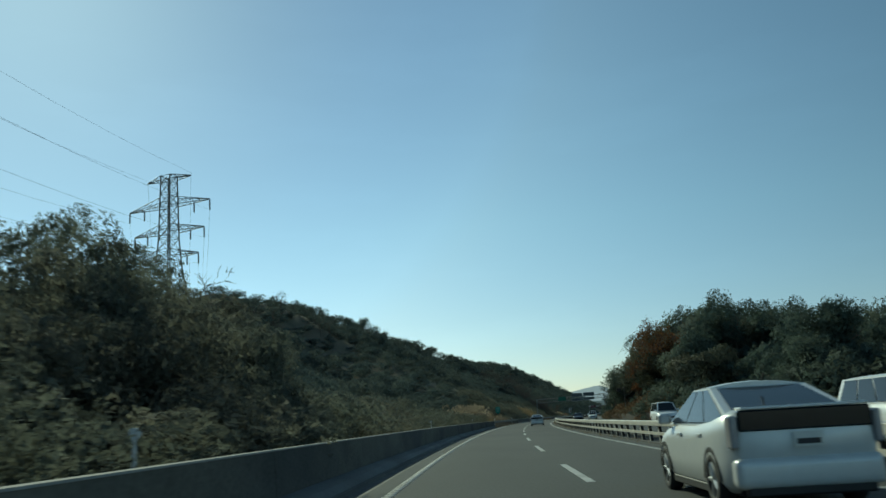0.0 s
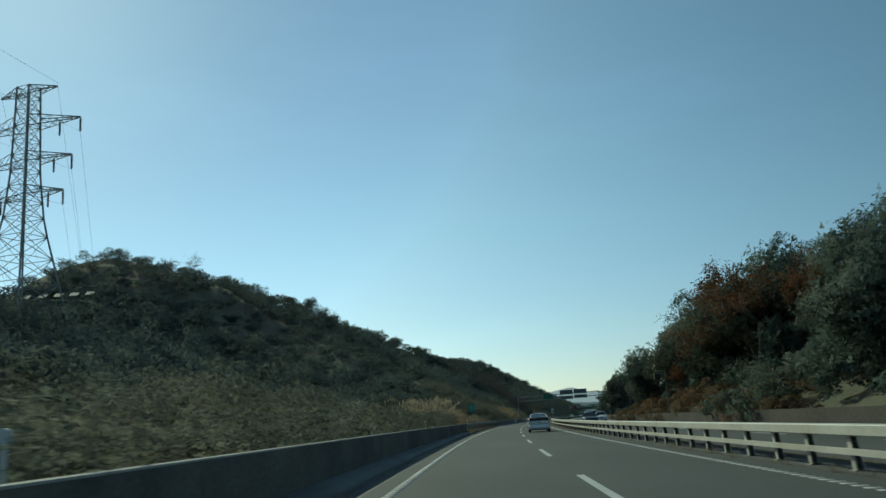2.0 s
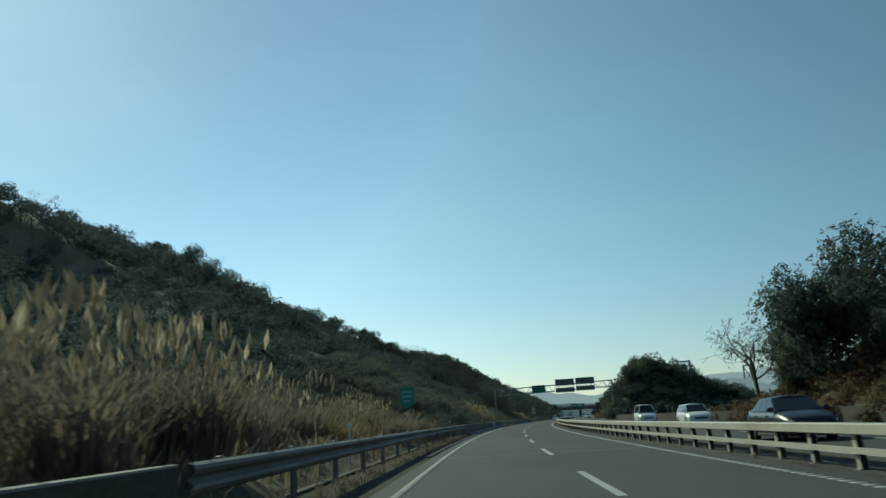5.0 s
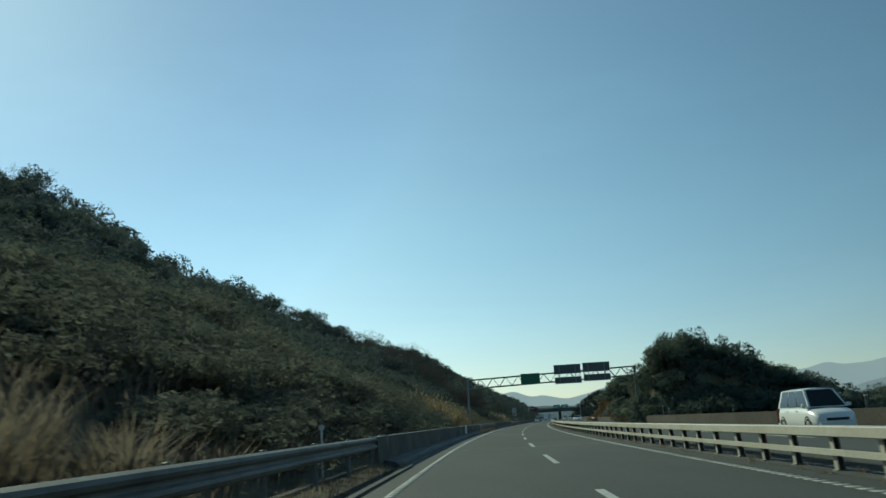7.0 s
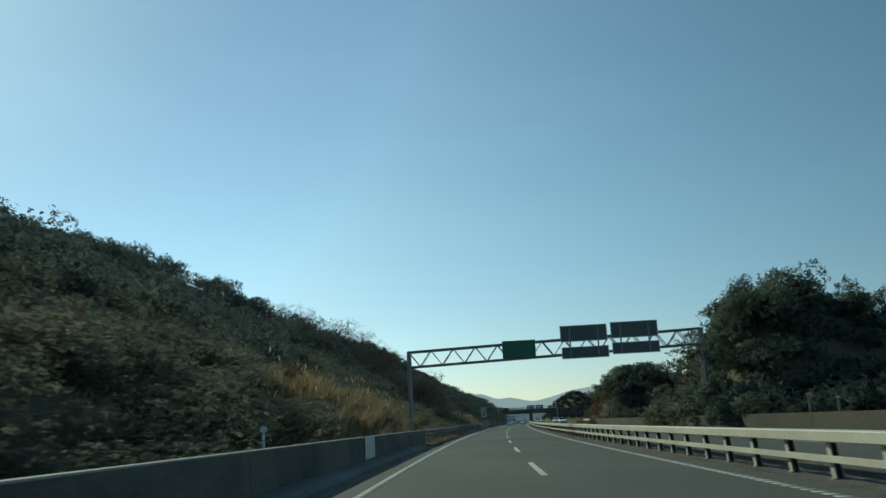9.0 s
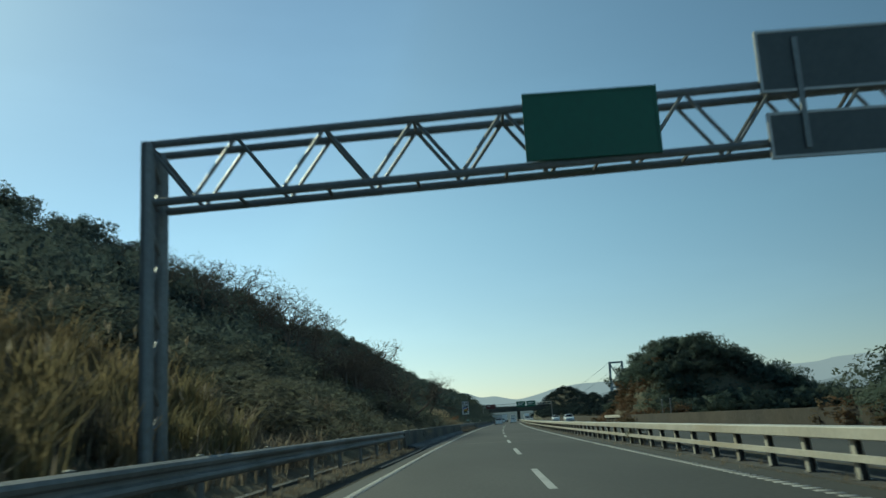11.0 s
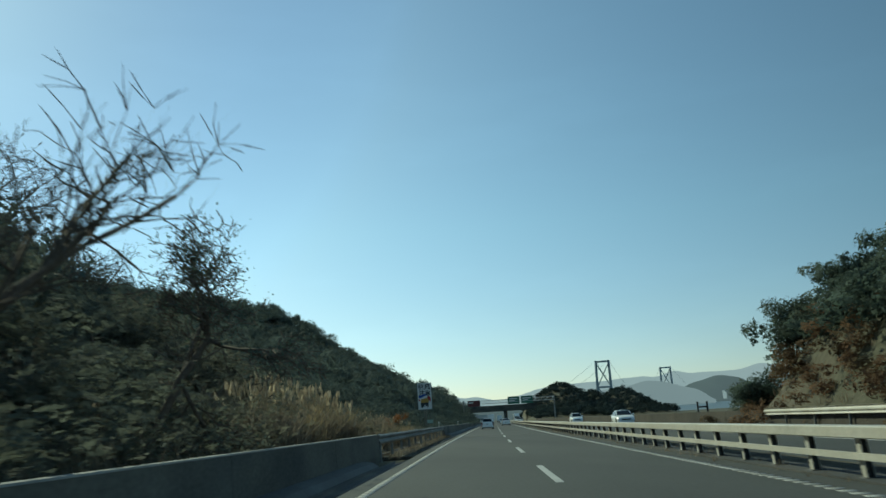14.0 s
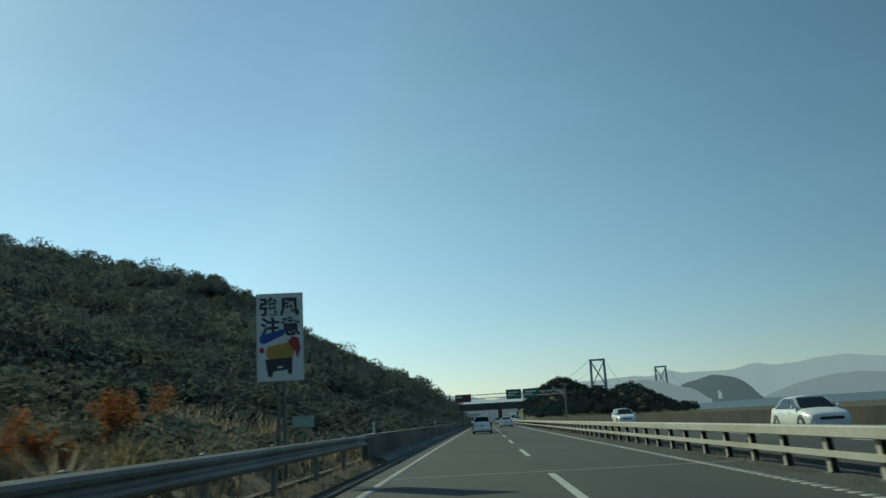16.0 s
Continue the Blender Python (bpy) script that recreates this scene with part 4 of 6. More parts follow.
for i in range(16):
    s = rng.uniform(395, 470)
    spots.append((s, rng.uniform(-60, -36), rng.uniform(0.6, 1.0), int(rng.integers(0, 4))))
for i in range(10):
    spots.append((rng.uniform(128, 176), rng.uniform(20, 27), rng.uniform(1.3, 1.9), int(rng.integers(0, 4))))
spots += [(185, 16.4, 1.25, 0), (189, 17.8, 1.15, 1), (181, 17.0, 1.3, 2), (186.5, 18.5, 1.2, 3), (33.5, -13.5, 1.1, 3), (30, -14.5, 1.1, 1), (300, 26, 0.6, 2)]
forest_of(bares, spots, "leafless trees")
lean_tree = bare_tree("leaning_tree", "half-bare tree leaning out over the parapet", 231, 7.0, 0.8, 4, 4, (0.5, -0.3), 5200, LEAF_DARK)
lean_tree.matrix_basis = plant(lean_tree, 361.4, -8.2, 0.92, 0)
big_bare = bare_tree("bare_tree", "large leafless tree with long spreading limbs", 244, 11.0, 0.75, 3, 4, (1.3, 0.3))
big_bare.matrix_basis = plant(big_bare, 353.5, -9.2, 0.65, 0)
rust = [bare_tree("autumn_tree", "thin tree with rusty autumn leaves", 250 + i, 7.0, 0.8, 4, 3, (0, 0), 4500, LEAF_RUST) for i in range(2)]
forest_of(rust, [(121, 19.5, 1.9, 0), (126, 21.0, 2.0, 1), (117, 21.0, 1.7, 1), (150, 18.5, 0.8, 0), (240, -10.5, 0.32, 0), (262, -10.0, 0.32, 1), (100, 22, 0.9, 1)], "autumn trees")


orange = [bare_tree("orange_shrub", "small shrub with bright orange autumn leaves", 260 + i, 4.0, 0.7, 3, 3, (0, 0), 2600, LEAF_ORANGE) for i in range(2)]
forest_of(orange, [(407.8, -7.6, 0.56, 0), (406.0, -8.0, 0.34, 1), (404.8, -8.4, 0.40, 0), (403.6, -7.8, 0.32, 1)], "orange shrubs")


# dry grass and plumes
def reed_clump(seed, height, plumes):
    r = np.random.default_rng(seed)
    n = 130
    root = r.normal(0, 0.28, (n, 3)) * (1, 1, 0)
    out = unit(root * (1, 1, 0) + r.normal(0, 0.25, (n, 3)) * (1, 1, 0))
    h = height * r.uniform(0.45, 1.0, n)[:, None]
    mid = root + out * h * 0.12 + h * (0, 0, 0.6)
    tip = root + out * h * r.uniform(0.25, 0.6, n)[:, None] + h * (0, 0, 0.88)
    w = np.cross(out, (0, 0, 1)) * 0.022
    v = np.stack([root - w, root + w, mid + w, mid - w, mid - w, mid + w, tip + w * 0.2, tip - w * 0.2], 1).reshape(-1, 3)
    f = np.arange(n * 8).reshape(-1, 4)
    pv = []
    for _ in range(plumes):
        a = r.normal(0, 0.25, 3) * (1, 1, 0)
        top = a + np.array([r.normal(0, 0.3), r.normal(0, 0.3), height * r.uniform(1.0, 1.3)])
        base = a + (top - a) * 0.84
        side = r.normal(0, 1, 3) * (1, 1, 0.1)
        for k in range(3):
            u = unit(np.cross(top - base, side + k * 1.3))[None][0] * 0.05
            m1 = base + (top - base) * 0.45
            tip = top + (side * (1, 1, 0)) * 0.05 - np.array([0, 0, 0.03])
            pv += [base, m1 + u, tip, m1 - u]
    return (v, f), (np.array(pv), np.arange(len(pv)).reshape(-1, 4)) if plumes else None


def reeds(seed, height, plumes, label, mat=None):
    ob = thing("pampas_clump", label, "grass clump")
    (v, f), pl = reed_clump(seed, height, plumes)
    tagged(piece("grass_tuft", mesh_of("grass_tuft", v, f, mat or STRAW), ob), kind="stuff")
    if pl is not None:
        tagged(piece("seed_plume", mesh_of("seed_plume", pl[0], pl[1], PLUME), ob, None, "pale feathery seed plumes"), kind="stuff")
    return ob


CLUMPS = [reed_clump(300 + i, h, 0)[0] for i, h in enumerate((2.2, 1.9, 1.5, 1.7))]
spots = []
for a, b, l0, l1, n, lo, hi in ((128, 196, -11.5, -6.4, 150, 0.6, 1.0), (262, 300, -11.0, -6.6, 34, 0.5, 0.85), (368, 394, -8.6, -6.4, 28, 0.6, 0.9), (394, 424, -11.0, -6.3, 14, 0.35, 0.6), (308, 330, -9.5, -7, 10, 0.6, 0.9)):
    for i in range(n):
        s, l, h = rng.uniform(a, b), rng.uniform(l0, l1), rng.uniform(lo, hi)
        k = int(rng.integers(0, 4))
        if s > 164:
            spots.append((s, l, h * (0.6 if 186 < s < 200 else 1.0), k))
def grass_stand(templates, spots, mat, label):
    """Many tufts as one stand."""
    ss, ll, size, k = (np.array(c) for c in zip(*spots))
    v, f, _ = many(templates, along(ss, ll, ground_z(ss, ll) - 0.1), size, size, rng.uniform(0, 6.28, len(ss)), k.astype(int) % len(templates))
    return tagged(new("grass_stand", mesh_of("grass_stand", v, f, mat)), label, "grass", kind="stuff")


grass_stand(CLUMPS, spots, STRAW, "stand of dry brown grass behind the guard rail")
weed = thing("weed_bush", "low dark weeds at the foot of the median rail", "weeds")
v, f, o = MID_CROWNS[1]
piece("leafage", mesh_of("leafage", v * 0.42, f, LEAF_NEAR, normals=o), weed)
weed.matrix_basis = stand(303.0, 4.45, -0.1)
TUFTS = []      # thin tufts of blades
for i in range(4):
    (v, f), _ = reed_clump(320 + i, 1.0, 0)
    TUFTS.append((v[: 15 * 8], f[: 30]))
for name, a, b, l0, l1, g, lo, hi, label in (("dry_grass", 118, 200, 15, 23, 1.0, 0.35, 0.8, "dry brown grass covering the bank"), ("dry_grass", 128, 200, -13, -6.2, 0.8, 0.5, 1.1, "dry brown grass behind the guard rail"),
                                             ("dry_grass", 196, 236, -16, -6.2, 1.0, 0.5, 1.0, "dry pale grass between the shrubs of the steep verge"), ("dry_grass", 312, 366, -14, -6.2, 1.1, 0.5, 1.0, "dry pale grass between the shrubs of the verge"), ("dry_grass", 236, 302, -12, -6.2, 0.9, 0.5, 1.0, "dry yellow-brown grass on the verge"), ("dry_grass", 366, 426, -12, -6.0, 0.8, 0.5, 1.0, "dry grass and weeds beside the rail"),
                                             ("dry_grass", 366, 414, 15, 20, 1.3, 0.35, 0.7, "dry brown grass on the far bank"), ("dry_grass", 132, 198, -5.85, -4.3, 0.42, 0.10, 0.30, "short dry grass under the guard rail"),
                                             ("dry_grass", 274, 313, -5.85, -4.3, 0.42, 0.10, 0.30, "short dry grass under the guard rail"), ("dry_grass", -10, 470, 4.1, 5.4, 0.8, 0.08, 0.24, "sparse dry weeds along the median strip"), ("dry_grass", 376, 422, -5.85, -4.3, 0.42, 0.10, 0.30, "short dry grass under the guard rail")):
    ss, ll = scatter(a, b, l0, l1, g)
    n = len(ss)
    h = rng.uniform(lo, hi, n)
    v, f, _ = many(TUFTS, along(ss, ll, np.where(np.abs(ll) < 5.7, 0.05, ground_z(ss, ll)) - 0.05), h * 1.1, h, rng.uniform(0, 6.28, n), rng.integers(0, 4, n))
    tagged(new(name, mesh_of(name, v, f, STRAW)), label, "grass", kind="stuff")

# ---- lattice pylon ----
def pylon():
    ob = thing("transmission_tower", "tall grey steel lattice power pylon on the hill", "pylon")
    H = 37.0

    def half(z):
        return float(np.interp(z, [0, 14, 22, 36.5], [4.6, 2.1, 1.5, 1.2]))
    legs = [(1, 1), (1, -1), (-1, -1), (-1, 1)]
    levels = [0, 4.5, 8.5, 12, 15, 17.5, 20, 22.5, 25, 27.5, 30, 32.5, 34.8, 36.5]
    for a, b in legs:
        bm = bmesh.new()
        rings = [[bm.verts.new((a * half(z) + p, b * half(z) + q, z)) for p, q in ((0.11, 0.11), (-0.11, 0.11), (-0.11, -0.11), (0.11, -0.11))] for z in levels]
        for r0, r1 in zip(rings, rings[1:]):
            for i in range(4):
                bm.faces.new((r0[i], r0[(i + 1) % 4], r1[(i + 1) % 4], r1[i]))
        bm.faces.new(rings[-1])
        part("leg", bm, PYLON, ob)
    for k in range(4):
        (a, b), (c, d) = legs[k], legs[(k + 1) % 4]
        for z0, z1 in zip(levels, levels[1:]):
            h0, h1 = half(z0), half(z1)
            for p, q in (((a * h0, b * h0, z0), (c * h1, d * h1, z1)), ((c * h0, d * h0, z0), (a * h1, b * h1, z1)), ((a * h1, b * h1, z1), (c * h1, d * h1, z1))):
                part("brace", bar(bmesh.new(), p, q, 0.06, 4), PYLON, ob)
    for z, reach, up in ((35.6, 5.9, 0.9), (29.6, 10.8, 1.9), (23.8, 9.3, 1.6), (18.4, 7.8, 1.4)):
        for side in (-1, 1):
            bm = bmesh.new()
            h = half(z)
            tip = Vector((side * reach, 0, z))
            n = 5
            for b in (-1, 1):
                low = [Vector((side * h, b * h, z)).lerp(tip, i / n) for i in range(n + 1)]
                top = [Vector((side * h, b * h, z + up)).lerp(tip + Vector((0, 0, 0.15)), i / n) for i in range(n + 1)]
                bar(bm, low[0], low[-1], 0.08, 4)
                bar(bm, top[0], top[-1], 0.08, 4)
                for i in range(n):
                    bar(bm, low[i], top[i + 1] if i % 2 else top[i], 0.045, 4)
                    bar(bm, low[i + 1], top[i], 0.045, 4)
                if b == 1:
                    for i in range(n):
                        m = low[i]
                        bar(bm, m, Vector((m.x, -m.y, m.z)), 0.045, 4)
            part("cross_arm", bm, PYLON, ob)
            if z < 35:
                for r in (reach, reach * 0.62):
                    im = bmesh.new()
                    bar(im, (side * r, 0, z), (side * r, 0, z - 2.3), 0.11, 6)
                    for i in range(7):
                        bar(im, (side * r, 0, z - 0.3 - i * 0.28), (side * r, 0, z - 0.38 - i * 0.28), 0.19, 8)
                    part("insulator", im, WIRE, ob, "hanging string of insulator discs")
    return ob


PY_S, PY_L = 172.0, -75.2
py = pylon()
py.matrix_basis = stand(PY_S, PY_L, 20.8, -15)
lines = thing("power_lines", "thin dark overhead power lines sagging from the pylon", "cable")
for z, reach in ((36.3, 5.9), (27.3, 10.8), (21.5, 9.3), (16.1, 7.8)):
    for side in (-1, 1):
        a = py.matrix_basis @ Vector((side * reach, 0, z))
        for dx, dy, drop, sag in ((-6, -280, -4, 8), (-95, 280, -42, 16)):
            b = a + Vector((dx, dy, drop))
            bm = bmesh.new()
            pts = [a.lerp(b, i / 14) - Vector((0, 0, sag * 4 * (i / 14) * (1 - i / 14))) for i in range(15)]
            for p, q in zip(pts, pts[1:]):
                bar(bm, p, q, 0.02, 3)
            part("wire", bm, WIRE, lines)


# a row of pale panels on a rack beside the pylon
rack = thing("solar_rack", "pale tilted solar panels on a steel rack among trees", "solar panels")
for i in range(6):
    x = i * 2.3 - 6.2
    pan = part("panel", boxes((-0.62, 0.62, -0.7, 0.7, -0.03, 0.03), bevel=0.01), GALV, rack)
    pan.matrix_basis = pose(x, 0, 3.9 + 0.25 * i, 30, 0, -30)
    for y in (-0.72, 0.72):
        part("frame", boxes((-0.66, 0.66, y - 0.02, y + 0.02, -0.04, 0.04)), GALV, pan)
for x in (-6.6, -2.2, 2.2, 6.0):
    part("post", bar(bmesh.new(), (x, 0, -1.5), (x, 0, 3.8), 0.07, 8), GALV, rack)
part("rail", bar(bmesh.new(), (-7, 0, 3.8), (5.6, 0, 3.8), 0.06, 8), GALV, rack)
rack.matrix_basis = stand(174.0, -71.0, float(ground_z(174.0, -71.0)), 40)


# ---- overhead gantries ----
def truss(ob, a, b, depth, wide, bays, mat, r=0.07):
    """A box truss between a and b (centres of its ends)."""
    a, b = Vector(a), Vector(b)
    for dy in (-wide / 2, wide / 2):
        for dz in (-depth / 2, depth / 2):
            o = Vector((0, dy, dz))
            part("chord", bar(bmesh.new(), a + o, b + o, r * 1.15, 8), mat, ob)
        bm = bmesh.new()
        for i in range(bays):
            p, q, m = a.lerp(b, i / bays), a.lerp(b, (i + 1) / bays), a.lerp(b, (i + 0.5) / bays)
            bar(bm, p + Vector((0, dy, depth / 2)), m + Vector((0, dy, -depth / 2)), r * 0.55, 5)
            bar(bm, m + Vector((0, dy, -depth / 2)), q + Vector((0, dy, depth / 2)), r * 0.55, 5)
        part("lattice", bm, mat, ob)
    bm = bmesh.new()
    for i in range(bays + 1):
        p = a.lerp(b, i / bays)
        for dz in (-depth / 2, depth / 2):
            bar(bm, p + Vector((0, -wide / 2, dz)), p + Vector((0, wide / 2, dz)), r * 0.5, 5)
    part("cross_ties", bm, mat, ob)


def board(ob, name, x0, x1, z0, z1, y, face, label, bars=(), frame_mat=FRAME_SIGN):
    """A sign board with a face, a raised rim, stiffeners and plain bars where writing cannot be read."""
    bd = part(name, boxes((x0, x1, y, y + 0.06, z0, z1)), face, ob, label)
    w = 0.05
    part("rim", boxes((x0, x1, y - 0.015, y - 0.002, z1 - w, z1), (x0, x1, y - 0.015, y - 0.002, z0, z0 + w), (x0, x0 + w, y - 0.015, y - 0.002, z0 + w, z1 - w), (x1 - w, x1, y - 0.015, y - 0.002, z0 + w, z1 - w)), frame_mat, bd)
    for bx0, bx1, bz0, bz1 in bars:
        part("text_bar", boxes((x0 + bx0, x0 + bx1, y - 0.008, y - 0.002, z0 + bz0, z0 + bz1)), WHITE_SIGN, bd)
    return bd


def gantry_one():
    ob = thing("sign_gantry", "grey lattice sign gantry spanning both carriageways", "gantry")
    truss(ob, (-7.0, 0, 6.02), (14.6, 0, 6.62), 1.12, 0.7, 13, STEEL)
    for x, zt, foot in ((-7.0, 6.62, -0.2), (14.65, 7.22, 0.0)):
        post = part("column", bar(bmesh.new(), (x, -0.35, foot), (x, -0.35, zt), 0.13, 12), STEEL, ob)
        part("column", bar(bmesh.new(), (x, 0.35, foot), (x, 0.35, zt), 0.13, 12), STEEL, ob)
        bm = bmesh.new()
        for i in range(9):
            z0, z1 = 0.3 + i * 0.7, 1.0 + i * 0.7
            if z1 < zt:
                bar(bm, (x, -0.35 if i % 2 else 0.35, z0), (x, 0.35 if i % 2 else -0.35, z1), 0.045, 5)
        part("column_lattice", bm, STEEL, ob)
        part("base_plate", boxes((x - 0.4, x + 0.4, -0.7, 0.7, foot - 0.1, foot + 0.12), bevel=0.03), CONCRETE, ob)
    board(ob, "green_board", 0.0, 2.45, 5.72, 7.0, -0.48, GREEN_SIGN, "small green direction board", (), GREEN_SIGN)
    for x0, z0 in ((4.32, 0.0), (8.03, 0.08)):
        board(ob, "large_board", x0, x0 + 3.44, 6.68 + z0, 7.88 + z0, -0.5, BACK_SIGN, "dark back of a large direction board")
        board(ob, "small_board", x0 + 0.04, x0 + 3.48, 5.44 + z0 * 2, 6.30 + z0 * 2, -0.5, BACK_SIGN, "dark back of a lower board")
        for dx in (0.7, 2.75):
            part("bracket", boxes((x0 + dx - 0.05, x0 + dx + 0.05, -0.55, -0.51, 5.6 + z0, 7.7 + z0)), STEEL, ob)
    return ob


g1 = gantry_one()
g1.matrix_basis = stand(286.0, 0.0)


def gantry_two():
    ob = thing("sign_gantry", "distant gantry with a message board and green signs", "gantry")
    truss(ob, (-8.2, 0, 5.75), (15.0, 0, 5.9), 0.75, 0.6, 16, FRAME_SIGN, 0.06)
    for x in (-8.2, 15.0):
        part("column", bar(bmesh.new(), (x, 0, -0.2), (x, 0, 6.5), 0.17, 12), STEEL, ob)
        part("base_plate", boxes((x - 0.4, x + 0.4, -0.5, 0.5, -0.3, 0.1), bevel=0.03), CONCRETE, ob)
    board(ob, "message_board", -7.1, -3.9, 4.8, 6.35, -0.55, LED, "dark red electronic message board", [(0.3, 1.4, 0.9, 1.15)], STEEL)
    for x0 in (3.2, 6.6):
        bd = board(ob, "green_board", x0, x0 + 3.0, 4.95, 6.85, -0.5, GREEN_SIGN, "green direction board", [(0.4, 2.5, 1.2, 1.45), (0.4, 1.8, 0.75, 0.95)], GREEN_SIGN)
        part("light_strip", boxes((x0, x0 + 3.0, -0.53, -0.505, 5.5, 5.58)), FRAME_SIGN, bd)
    return ob


g2 = gantry_two()
g2.matrix_basis = stand(570.0, 0.0)

# ---- the strong-wind warning sign ----
def lettering(text, size, mat, name, parent, m):
    cu = bpy.data.curves.new(name, "FONT")
    cu.body, cu.size, cu.align_x, cu.align_y, cu.extrude, cu.offset = text, size, "CENTER", "CENTER", 0.004, size * 0.012
    tmp = bpy.data.objects.new(name, cu)
    scene.collection.objects.link(tmp)
    bpy.context.view_layer.update()
    me = bpy.data.meshes.new_from_object(tmp.evaluated_get(bpy.context.evaluated_depsgraph_get()))
    bpy.data.objects.remove(tmp)
    me.materials.clear()
    bm = bmesh.new()
    for i, (dx, dz) in enumerate(((-0.022, 0), (0.022, 0), (0, -0.018), (0, 0.018))):
        k = len(bm.verts)
        bm.from_mesh(me)
        bm.verts.ensure_lookup_table()
        bmesh.ops.translate(bm, verts=bm.verts[k:], vec=(dx * size, dz * size, i * 0.0004))
    bm.to_mesh(me)
    bm.free()
    me.materials.append(mat)
    return piece(name, me, parent, m)


def plate(points, y, mat, name, parent, thick=0.006):
    """A thin raised shape from an outline in x, z."""
    bm = bmesh.new()
    front = [bm.verts.new((x, y, z)) for x, z in points]
    back = [bm.verts.new((x, y + thick, z)) for x, z in points]
    bm.faces.new(front)
    bm.faces.new(back[::-1])
    for i in range(len(points)):
        j = (i + 1) % len(points)
        bm.faces.new((front[i], back[i], back[j], front[j]))
    return part(name, bm, mat, parent)


wind = thing("wind_warning_sign", "tall white strong-wind warning sign with black characters", "road sign")
W, B, T = 1.32, 2.72, 5.22
for x in (-0.09, 0.09):
    part("post", bar(bmesh.new(), (x, 0.06, -0.6), (x, 0.06, T - 0.3), 0.05, 10), GALV, wind)
face = part("sign_face", boxes((-W / 2, W / 2, -0.02, 0.01, B, T)), WHITE_SIGN, wind)
part("rim", boxes((-W / 2, W / 2, -0.026, -0.0205, T - 0.03, T), (-W / 2, W / 2, -0.026, -0.0205, B, B + 0.03), (-W / 2, -W / 2 + 0.03, -0.026, -0.0205, B + 0.03, T - 0.03), (W / 2 - 0.03, W / 2, -0.026, -0.0205, B + 0.03, T - 0.03)), FRAME_SIGN, face)
part("stiffener", boxes((-W / 2 + 0.05, W / 2 - 0.05, 0.012, 0.05, B + 0.4, B + 0.48), (-W / 2 + 0.05, W / 2 - 0.05, 0.012, 0.05, T - 0.5, T - 0.42)), GALV, wind)
for ch, x, z in (("強", -0.30, T - 0.42), ("風", 0.28, T - 0.42), ("注", -0.27, T - 1.00), ("意", 0.30, T - 1.00)):
    lettering(ch, 0.56, BLACK_INK, "character", face, pose(x, -0.024, z, 90, 0, 0))
plate([(-0.58, B + 1.12), (-0.56, B + 1.30), (-0.30, B + 1.36), (0.02, B + 1.46), (0.22, B + 1.44), (0.05, B + 1.28), (-0.25, B + 1.14), (-0.45, B + 1.06)], -0.030, BLUE_INK, "wind_swoosh", face)
plate([(-0.60, B + 0.92), (-0.50, B + 0.98), (-0.42, B + 0.84), (-0.55, B + 0.80)], -0.030, RED_INK, "wind_mark", face)
plate([(-0.40, B + 0.74), (-0.36, B + 0.98), (0.30, B + 1.10), (0.40, B + 0.86), (0.36, B + 0.66), (-0.30, B + 0.58)], -0.030, YELLOW_INK, "truck_cab", face)
plate([(0.22, B + 1.12), (0.34, B + 1.26), (0.52, B + 1.20), (0.58, B + 0.92), (0.48, B + 0.62), (0.42, B + 0.84), (0.36, B + 0.86)], -0.034, RED_INK, "wind_mark", face)
plate([(-0.42, B + 0.62), (0.34, B + 0.66), (0.32, B + 0.20), (0.22, B + 0.18), (0.20, B + 0.32), (-0.20, B + 0.28), (-0.24, B + 0.12), (-0.34, B + 0.14)], -0.034, BLACK_INK, "truck_body", face)
plate([(-0.08, B + 0.36), (0.06, B + 0.37), (0.06, B + 0.43), (-0.08, B + 0.42)], -0.040, WHITE_SIGN, "truck_plate", face)
wind.matrix_basis = stand(412.7, -5.97, 0.07, 6) @ Matrix.Scale(0.823, 4)
kilo = thing("kilometre_plate", "small pale green roadside plate on a thin post", "road sign")
part("post", bar(bmesh.new(), (0, 0.03, -0.4), (0, 0.03, 1.6), 0.025, 8), GALV, kilo)
part("sign_face", boxes((-0.3, 0.3, 0, 0.012, 1.25, 1.55)), material("pale_green_plate", (0.25, 0.36, 0.33), 0.5, vary=0.1, scale=3, fine=20, bump=0), kilo)
kilo.matrix_basis = stand(414.2, -5.78, 0.12, 4) @ Matrix.Scale(0.9, 4)

# daylight through the route sign put into a brighter green than GREEN_SIGN
ROUTE_GREEN = material("bright_green_sign_face", (0.02, 0.19, 0.13), 0.45, vary=0.12, scale=1, fine=8, bump=0.0)
ROUTE_PALE = material("pale_green_lettering", (0.16, 0.36, 0.30), 0.5, vary=0.1, scale=3, fine=12, bump=0.0)
route = thing("route_sign", "green shield-shaped route sign half hidden in dry grass", "road sign")
part("post", bar(bmesh.new(), (0, 0.05, -0.9), (0, 0.05, 3.0), 0.045, 10), GALV, route)
shield = plate([(-0.40, 3.30), (0.40, 3.30), (0.48, 3.22), (0.48, 2.42), (0.42, 2.22), (0.28, 2.05), (0, 1.92), (-0.28, 2.05), (-0.42, 2.22), (-0.48, 2.42), (-0.48, 3.22)], -0.01, ROUTE_GREEN, "sign_face", route, 0.02)
for z, w in ((2.92, 0.66), (2.62, 0.62), (2.33, 0.4)):
    part("text_bar", boxes((-w / 2, w / 2, -0.018, -0.012, z, z + 0.13)), ROUTE_PALE, shield)
route.matrix_basis = stand(179.5, -7.65, 0.32, 3)

